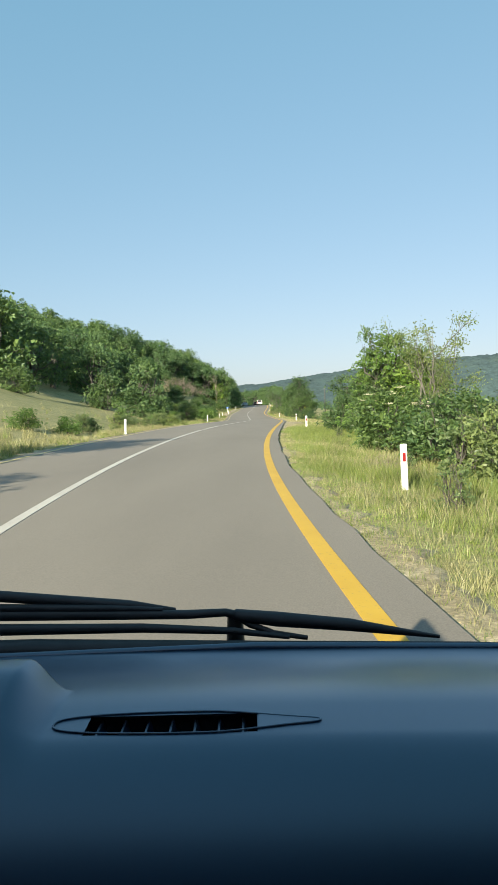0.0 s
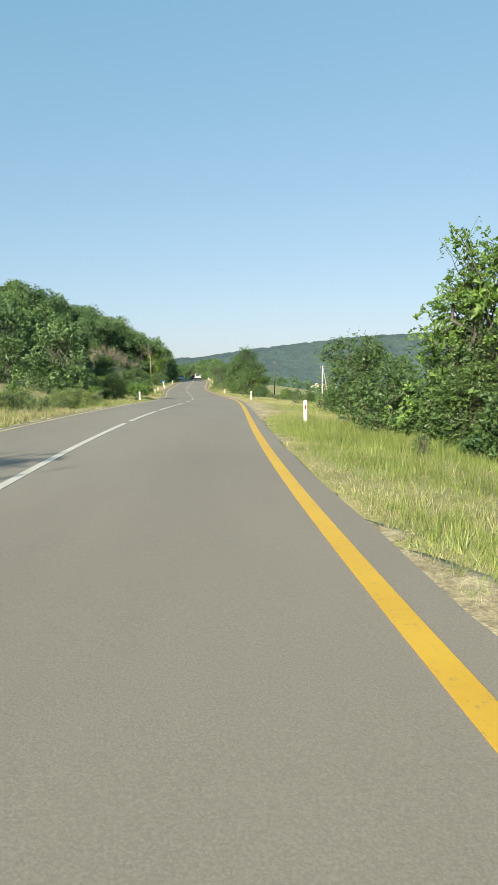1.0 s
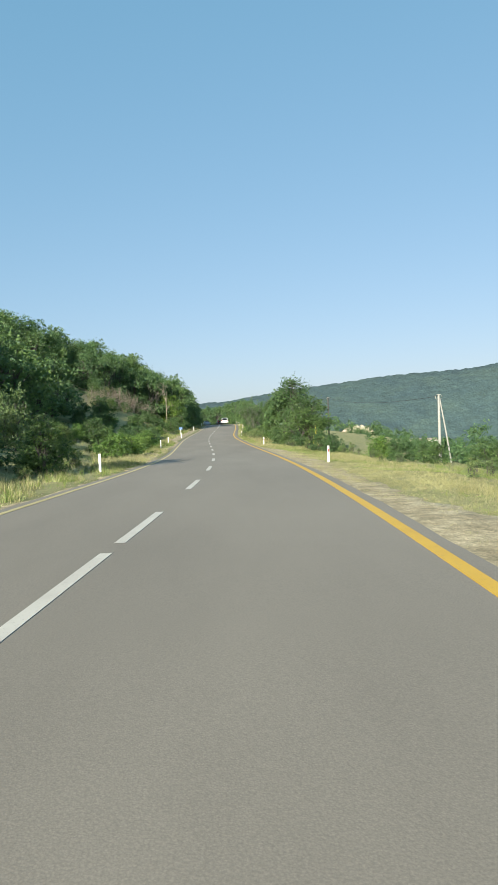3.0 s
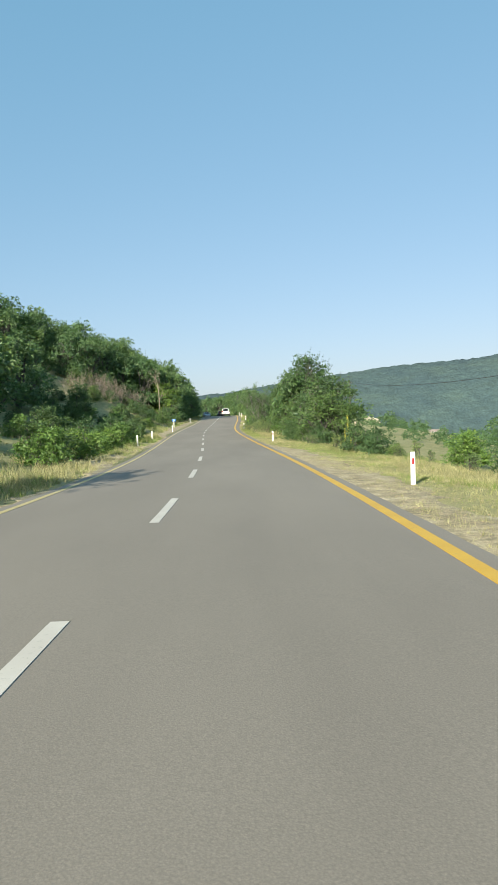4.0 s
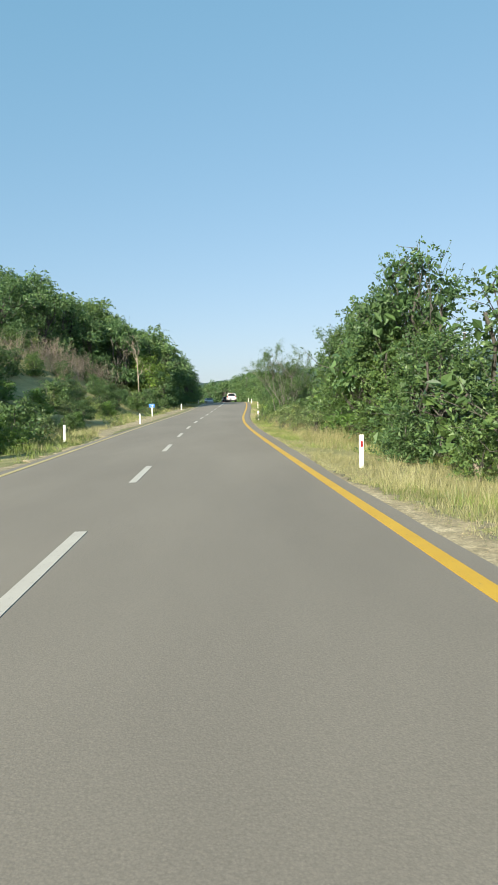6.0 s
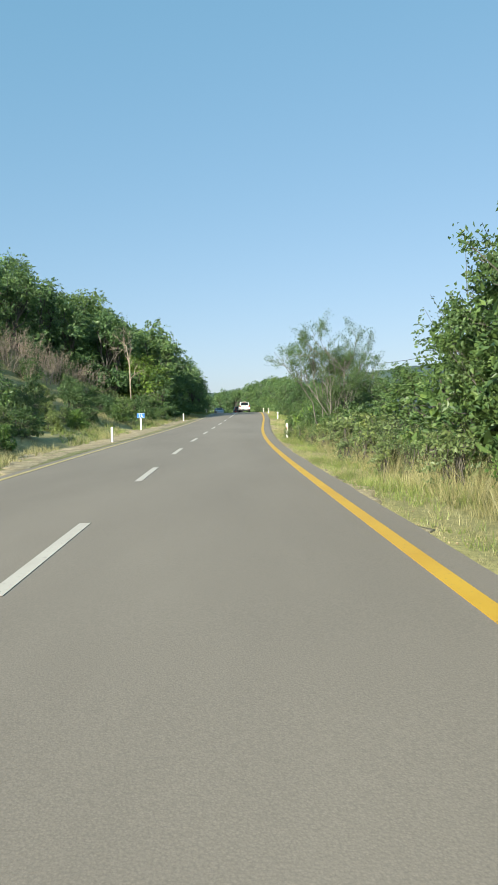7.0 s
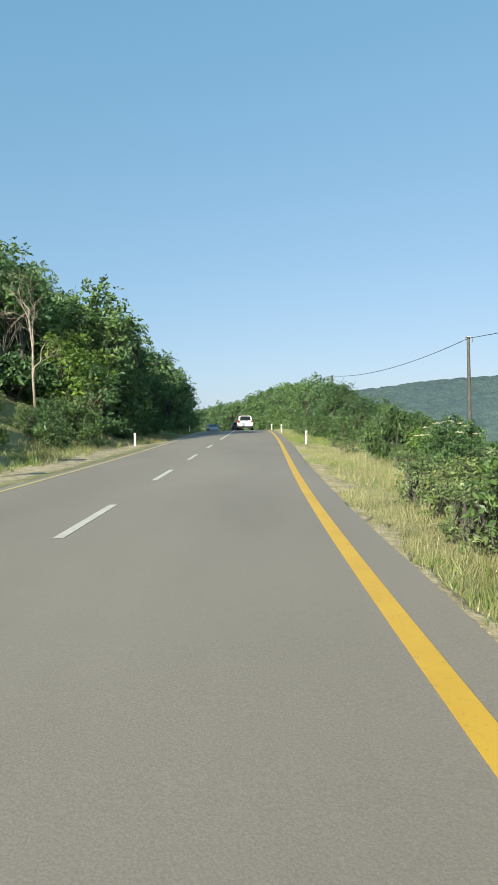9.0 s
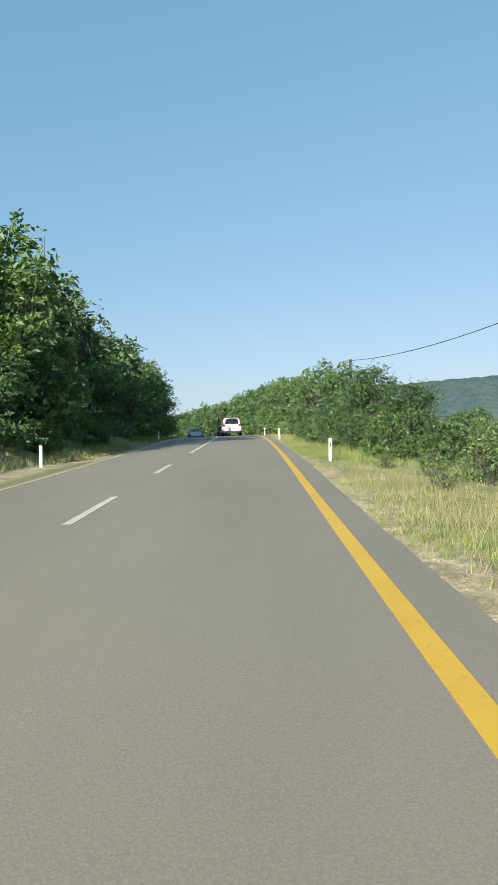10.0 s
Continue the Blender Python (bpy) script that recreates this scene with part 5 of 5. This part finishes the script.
def passenger_car(name, m, paint, label, length=4.66, half=0.93, high=1.70, group="cars on the road"):
    """A car with its rear towards -y: shell, cabin, glass, lamps, bumpers, mirrors and wheels."""
    ob = base(name, m, label, "car", group)
    L, h, w = length / 2, high, half
    part("body", loft([(-L, w * 0.80, 0.42, 0.85), (-L + 0.06, w * 0.93, 0.34, 0.98), (-L + 0.35, w * 0.99, 0.27, 1.03), (-0.6, w, 0.25, 1.04), (0.6, w, 0.25, 1.02), (L - 0.9, w * 0.99, 0.26, 0.99),
                       (L - 0.35, w * 0.95, 0.28, 0.90), (L - 0.06, w * 0.85, 0.34, 0.74), (L, w * 0.72, 0.40, 0.64)], 24, 4), paint, ob)
    part("cabin", loft([(-L + 0.10, w * 0.80, 0.90, 1.00), (-L + 0.34, w * 0.80, 0.90, h * 0.93), (-L + 0.62, w * 0.79, 0.90, h * 0.985), (-0.4, w * 0.78, 0.90, h), (0.35, w * 0.77, 0.90, h * 0.97), (1.25, w * 0.80, 0.88, 1.02)], 24, 5), paint, ob)
    part("rear_window", sheet_between([(-w * 0.66, -L + 0.10, 1.10), (w * 0.66, -L + 0.10, 1.10), (w * 0.58, -L + 0.29, h * 0.90), (-w * 0.58, -L + 0.29, h * 0.90)], 0.03), M_GLASS_DARK, ob, "dark tinted rear window")
    part("windscreen", sheet_between([(w * 0.68, 1.19, 1.08), (-w * 0.68, 1.19, 1.08), (-w * 0.64, 0.46, h * 0.95), (w * 0.64, 0.46, h * 0.95)], 0.03), M_GLASS_DARK, ob, "dark windscreen")
    for s in (-1, 1):
        part("side_window", sheet_between([(s * w * 0.802, -L + 0.55, 1.08), (s * w * 0.802, 0.9, 1.06), (s * w * 0.775, 0.35, h * 0.92), (s * w * 0.785, -L + 0.62, h * 0.92)][::s], 0.012), M_GLASS_DARK, ob, "dark side glass")
        part("tail_lamp", block(s * w * 0.76 - 0.10, s * w * 0.76 + 0.10, -L + 0.015, -L + 0.2, 0.86, 1.08, 0.03), M_TAIL, ob, "red tail lamp")
        part("headlamp", block(s * w * 0.70 - 0.15, s * w * 0.70 + 0.15, L - 0.30, L - 0.03, 0.66, 0.80, 0.03), M_LAMP, ob, "clear headlamp")
        mirror = part("mirror", block(s * (w + 0.10) - 0.11, s * (w + 0.10) + 0.11, 0.78, 0.92, 1.0, 1.16, 0.03), paint, ob)
        part("mirror_glass", block(s * (w + 0.10) - 0.085, s * (w + 0.10) + 0.085, 0.772, 0.782, 1.02, 1.14), M_GLASS_DARK, mirror)
        part("roof_rail", block(s * w * 0.62 - 0.018, s * w * 0.62 + 0.018, -L + 0.6, 0.35, h - 0.02, h + 0.035, 0.01), M_TRIM, ob, "black roof rail")
        part("reflector", block(s * w * 0.72 - 0.08, s * w * 0.72 + 0.08, -L - 0.012, -L + 0.05, 0.47, 0.51, 0.008), M_TAIL, ob, "red bumper reflector")
        for y in (-L + 0.92, L - 0.95):
            wheel(ob, s * (w - 0.12), y, 0.35, 0.24)
    part("bumper", loft([(-L - 0.03, w * 0.80, 0.30, 0.46), (-L + 0.05, w * 0.95, 0.26, 0.50), (-L + 0.4, w * 0.985, 0.25, 0.46)], 16, 5), M_TRIM, ob, "black lower rear bumper")
    plate = part("number_plate", block(-0.26, 0.26, -L - 0.016, -L + 0.03, 0.70, 0.81, 0.006, 1), M_PLATE, ob, "white plate with plain dark bars")
    for i in range(5):
        part("bar", block(-0.2 + 0.085 * i, -0.15 + 0.085 * i, -L - 0.0185, -L - 0.015, 0.725, 0.785), M_TRIM, plate)
    part("spoiler", block(-w * 0.62, w * 0.62, -L + 0.18, -L + 0.46, h * 0.945, h * 0.97, 0.012), paint, ob)
    part("brake_lamp", block(-0.16, 0.16, -L + 0.172, -L + 0.20, h * 0.948, h * 0.966), M_TAIL, ob, "slim red high brake lamp")
    part("wiper", block(-0.02, 0.32, -L + 0.075, -L + 0.10, 1.09, 1.11, 0.004, 1), M_TRIM, ob, "rear wiper")
    part("tailgate_handle", block(-0.3, 0.3, -L - 0.012, -L + 0.05, 0.87, 0.92, 0.01), M_LAMP, ob, "chrome tailgate strip")
    return ob


def on_road(y, d, turn=0.0):
    slope = float(edge_x(y + 1) - edge_x(y - 1)) / 2
    rise = float(road_z(y + 1) - road_z(y - 1)) / 2
    return pose(float(edge_x(y)) + d, y, float(road_z(y)) + 0.02) @ pose(0, 0, 0, 0, 0, turn - math.degrees(math.atan(slope))) @ pose(0, 0, 0, math.degrees(math.atan(rise)) * (1 if turn == 0 else -1), 0, 0)


passenger_car("suv", on_road(213.0, -2.3), M_CAR_WHITE, "white sport utility vehicle seen from behind on the road")
passenger_car("hatchback", on_road(236.0, -1.9), M_CAR_DARK, "dark grey hatchback further ahead on the road", 4.2, 0.88, 1.48)
passenger_car("hatchback", on_road(241.0, -5.1, 180), M_CAR_SILVER, "silver oncoming hatchback in the far lane", 4.2, 0.88, 1.48)

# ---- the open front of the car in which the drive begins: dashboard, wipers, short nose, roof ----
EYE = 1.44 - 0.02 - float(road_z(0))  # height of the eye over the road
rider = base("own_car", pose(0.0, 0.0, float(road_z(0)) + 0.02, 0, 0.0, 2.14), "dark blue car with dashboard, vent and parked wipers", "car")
def dash_material():
    m, nt, b = material("sky_tinted_plastic", 0.37)
    b.inputs["Specular IOR Level"].default_value = 0.9
    b.inputs["Coat Weight"].default_value, b.inputs["Coat Roughness"].default_value, b.inputs["Coat IOR"].default_value = 0.75, 0.33, 1.8
    # the sky's blue sheen is put into these tints and the base colour
    b.inputs["Specular Tint"].default_value = b.inputs["Coat Tint"].default_value = (0.55, 0.80, 1.0, 1)
    grain = noise_of(nt, 900, 2)
    dust = noise_of(nt, 6, 4)
    nt.links.new(ramp(nt, dust, [(0.3, (0.003, 0.013, 0.030)), (0.7, (0.005, 0.018, 0.040))]), b.inputs["Base Color"])
    relief(nt, b, grain, 0.12, 0.0006)
    return m


M_DASH = dash_material()
M_CAR_BLUE = plain("dark_blue_car_paint", (0.02, 0.04, 0.09), 0.3, 0.3)


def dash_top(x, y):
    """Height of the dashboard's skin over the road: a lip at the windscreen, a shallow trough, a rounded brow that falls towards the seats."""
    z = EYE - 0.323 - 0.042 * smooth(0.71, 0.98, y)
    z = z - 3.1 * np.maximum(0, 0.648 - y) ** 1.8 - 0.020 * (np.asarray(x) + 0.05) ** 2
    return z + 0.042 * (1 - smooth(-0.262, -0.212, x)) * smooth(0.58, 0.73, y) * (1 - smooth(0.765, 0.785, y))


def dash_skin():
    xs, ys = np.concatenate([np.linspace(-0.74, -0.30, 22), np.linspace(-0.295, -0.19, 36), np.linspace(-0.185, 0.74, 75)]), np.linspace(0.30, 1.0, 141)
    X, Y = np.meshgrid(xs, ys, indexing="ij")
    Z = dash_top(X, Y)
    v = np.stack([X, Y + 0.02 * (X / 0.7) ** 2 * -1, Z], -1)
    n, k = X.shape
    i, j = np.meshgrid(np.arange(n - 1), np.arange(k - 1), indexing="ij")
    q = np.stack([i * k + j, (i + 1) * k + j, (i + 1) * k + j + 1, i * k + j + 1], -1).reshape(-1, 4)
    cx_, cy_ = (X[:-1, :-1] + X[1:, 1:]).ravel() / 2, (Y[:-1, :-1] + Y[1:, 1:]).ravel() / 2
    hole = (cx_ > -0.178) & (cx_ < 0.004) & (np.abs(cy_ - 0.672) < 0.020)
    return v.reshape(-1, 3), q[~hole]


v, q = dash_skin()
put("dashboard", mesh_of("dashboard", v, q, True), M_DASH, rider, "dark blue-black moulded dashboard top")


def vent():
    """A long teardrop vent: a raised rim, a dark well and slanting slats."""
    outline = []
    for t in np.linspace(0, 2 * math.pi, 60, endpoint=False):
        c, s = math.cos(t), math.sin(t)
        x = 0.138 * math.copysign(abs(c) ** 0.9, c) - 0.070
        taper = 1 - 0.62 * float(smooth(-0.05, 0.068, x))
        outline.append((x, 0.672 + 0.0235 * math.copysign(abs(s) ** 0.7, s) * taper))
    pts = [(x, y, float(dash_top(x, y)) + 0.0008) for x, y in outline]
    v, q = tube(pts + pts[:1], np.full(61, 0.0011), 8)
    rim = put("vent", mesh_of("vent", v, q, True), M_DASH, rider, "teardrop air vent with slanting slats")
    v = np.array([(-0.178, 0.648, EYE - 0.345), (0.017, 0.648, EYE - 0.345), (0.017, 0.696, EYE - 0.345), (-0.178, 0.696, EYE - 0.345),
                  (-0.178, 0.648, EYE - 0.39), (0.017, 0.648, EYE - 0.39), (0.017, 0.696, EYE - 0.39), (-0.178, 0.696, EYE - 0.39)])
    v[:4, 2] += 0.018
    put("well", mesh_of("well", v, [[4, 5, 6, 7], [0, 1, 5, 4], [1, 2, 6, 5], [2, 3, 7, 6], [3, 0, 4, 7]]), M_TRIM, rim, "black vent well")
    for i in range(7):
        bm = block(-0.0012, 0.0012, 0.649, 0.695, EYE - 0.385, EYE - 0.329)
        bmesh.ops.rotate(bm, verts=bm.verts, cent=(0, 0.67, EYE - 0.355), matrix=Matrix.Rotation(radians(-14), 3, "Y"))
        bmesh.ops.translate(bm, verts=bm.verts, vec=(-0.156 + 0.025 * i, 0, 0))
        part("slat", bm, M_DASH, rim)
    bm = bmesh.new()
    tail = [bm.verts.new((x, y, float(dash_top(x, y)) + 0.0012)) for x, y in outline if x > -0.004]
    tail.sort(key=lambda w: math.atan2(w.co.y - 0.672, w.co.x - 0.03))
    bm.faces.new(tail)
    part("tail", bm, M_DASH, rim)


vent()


def bar(name, pts, radii, material_, label, sides=8):
    v, q = tube(pts, radii, sides)
    return put(name, mesh_of(name, v, q, True), material_, rider, label)


Z = EYE - 0.030
for name, pts, radii, label in [
    ("wiper_blade", [(-0.62, 1.11, EYE - 0.300), (-0.42, 1.11, EYE - 0.309), (-0.21, 1.11, EYE - 0.328), (-0.13, 1.11, EYE - 0.338)], [0.009, 0.010, 0.009, 0.004], "black rubber wiper blade"),
    ("wiper_frame", [(-0.62, 1.10, EYE - 0.322), (-0.40, 1.10, EYE - 0.326), (-0.24, 1.10, EYE - 0.330), (-0.15, 1.10, EYE - 0.334)], [0.006, 0.007, 0.006, 0.004], "thin black wiper frame"),
    ("wiper_arm", [(-0.62, 1.10, EYE - 0.334), (-0.42, 1.10, EYE - 0.338), (-0.11, 1.10, EYE - 0.343), (-0.045, 1.10, EYE - 0.341), (-0.01, 1.11, EYE - 0.354)], [0.010, 0.010, 0.008, 0.007, 0.009], "black wiper arm"),
    ("wiper_arm", [(-0.03, 1.10, EYE - 0.345), (0.04, 1.10, EYE - 0.354), (0.16, 1.10, EYE - 0.366), (0.31, 1.09, EYE - 0.386)], [0.010, 0.013, 0.011, 0.003], "black wiper arm"),
    ("wiper_blade", [(-0.62, 1.08, EYE - 0.352), (-0.42, 1.08, EYE - 0.356), (-0.18, 1.08, EYE - 0.358), (-0.03, 1.08, EYE - 0.366), (0.06, 1.08, EYE - 0.378)], [0.010, 0.010, 0.008, 0.006, 0.004], "black rubber wiper blade"),
    ("wiper_frame", [(-0.03, 1.10, EYE - 0.345), (-0.005, 1.10, EYE - 0.362), (0.035, 1.09, EYE - 0.374), (0.09, 1.08, EYE - 0.380)], [0.006, 0.006, 0.005, 0.004], "thin black wiper frame"),
    ("wiper_pivot", [(-0.03, 1.12, EYE - 0.44), (-0.03, 1.12, EYE - 0.352)], [0.018, 0.013], "wiper pivot"),
    ("cowl", [(-0.72, 1.04, EYE - 0.384), (-0.35, 1.05, EYE - 0.382), (0.0, 1.05, EYE - 0.388), (0.35, 1.05, EYE - 0.394), (0.72, 1.03, EYE - 0.405)], [0.022, 0.020, 0.016, 0.013, 0.012], "black cowl under the windscreen"),
]:
    bar(name, pts, radii, M_TRIM, label)
bar("lip", [(-0.74, 0.985, Z - 0.346), (0.0, 1.0, Z - 0.334), (0.74, 0.985, Z - 0.346)], [0.007, 0.007, 0.007], M_DASH, "rounded dashboard lip")
part("nose", loft([(1.04, 0.78, 0.30, Z - 0.40), (1.3, 0.78, 0.28, Z - 0.47), (1.62, 0.74, 0.30, Z - 0.60), (1.78, 0.62, 0.36, Z - 0.78)], 20, 5), M_CAR_BLUE, rider, "short dark blue bonnet and nose")
part("bulkhead", block(-0.74, 0.74, 0.06, 1.02, 0.30, Z - 0.62, 0.02), M_TRIM, rider)
part("floor_pan", block(-0.76, 0.76, -2.1, 1.03, 0.24, 0.31, 0.02), M_TRIM, rider)
# unseen roof and windowless tailgate, put here to keep sun off the dashboard
part("roof", block(-0.77, 0.77, -2.12, 0.28, Z + 0.215, Z + 0.26, 0.02), M_CAR_BLUE, rider, "dark blue roof")
part("tailgate", block(-0.72, 0.72, -2.14, -2.08, 0.30, Z + 0.20, 0.02), M_CAR_BLUE, rider)
for s in (-1, 1):
    part("side", block(s * 0.78 - 0.03, s * 0.78 + 0.03, -2.1, 1.03, 0.28, 0.98, 0.02), M_CAR_BLUE, rider)
    bar("pillar", [(s * 0.76, 0.98, Z - 0.38), (s * 0.73, 0.6, Z - 0.09), (s * 0.69, 0.26, Z + 0.22)], [0.035, 0.032, 0.03], M_CAR_BLUE, "windscreen pillar")
    bar("pillar", [(s * 0.76, -0.75, 0.95), (s * 0.70, -0.80, Z + 0.18)], [0.05, 0.04], M_CAR_BLUE, "door pillar")
    # solid panel added where side glass would be, to shade the dashboard
    part("door_frame", block(s * 0.76 - 0.02, s * 0.76 + 0.02, -0.75, 0.80, 0.95, Z + 0.22, 0.01), M_CAR_BLUE, rider)
    for y in (1.12, -1.5):
        wheel(rider, s * 0.70, y, 0.29, 0.19)
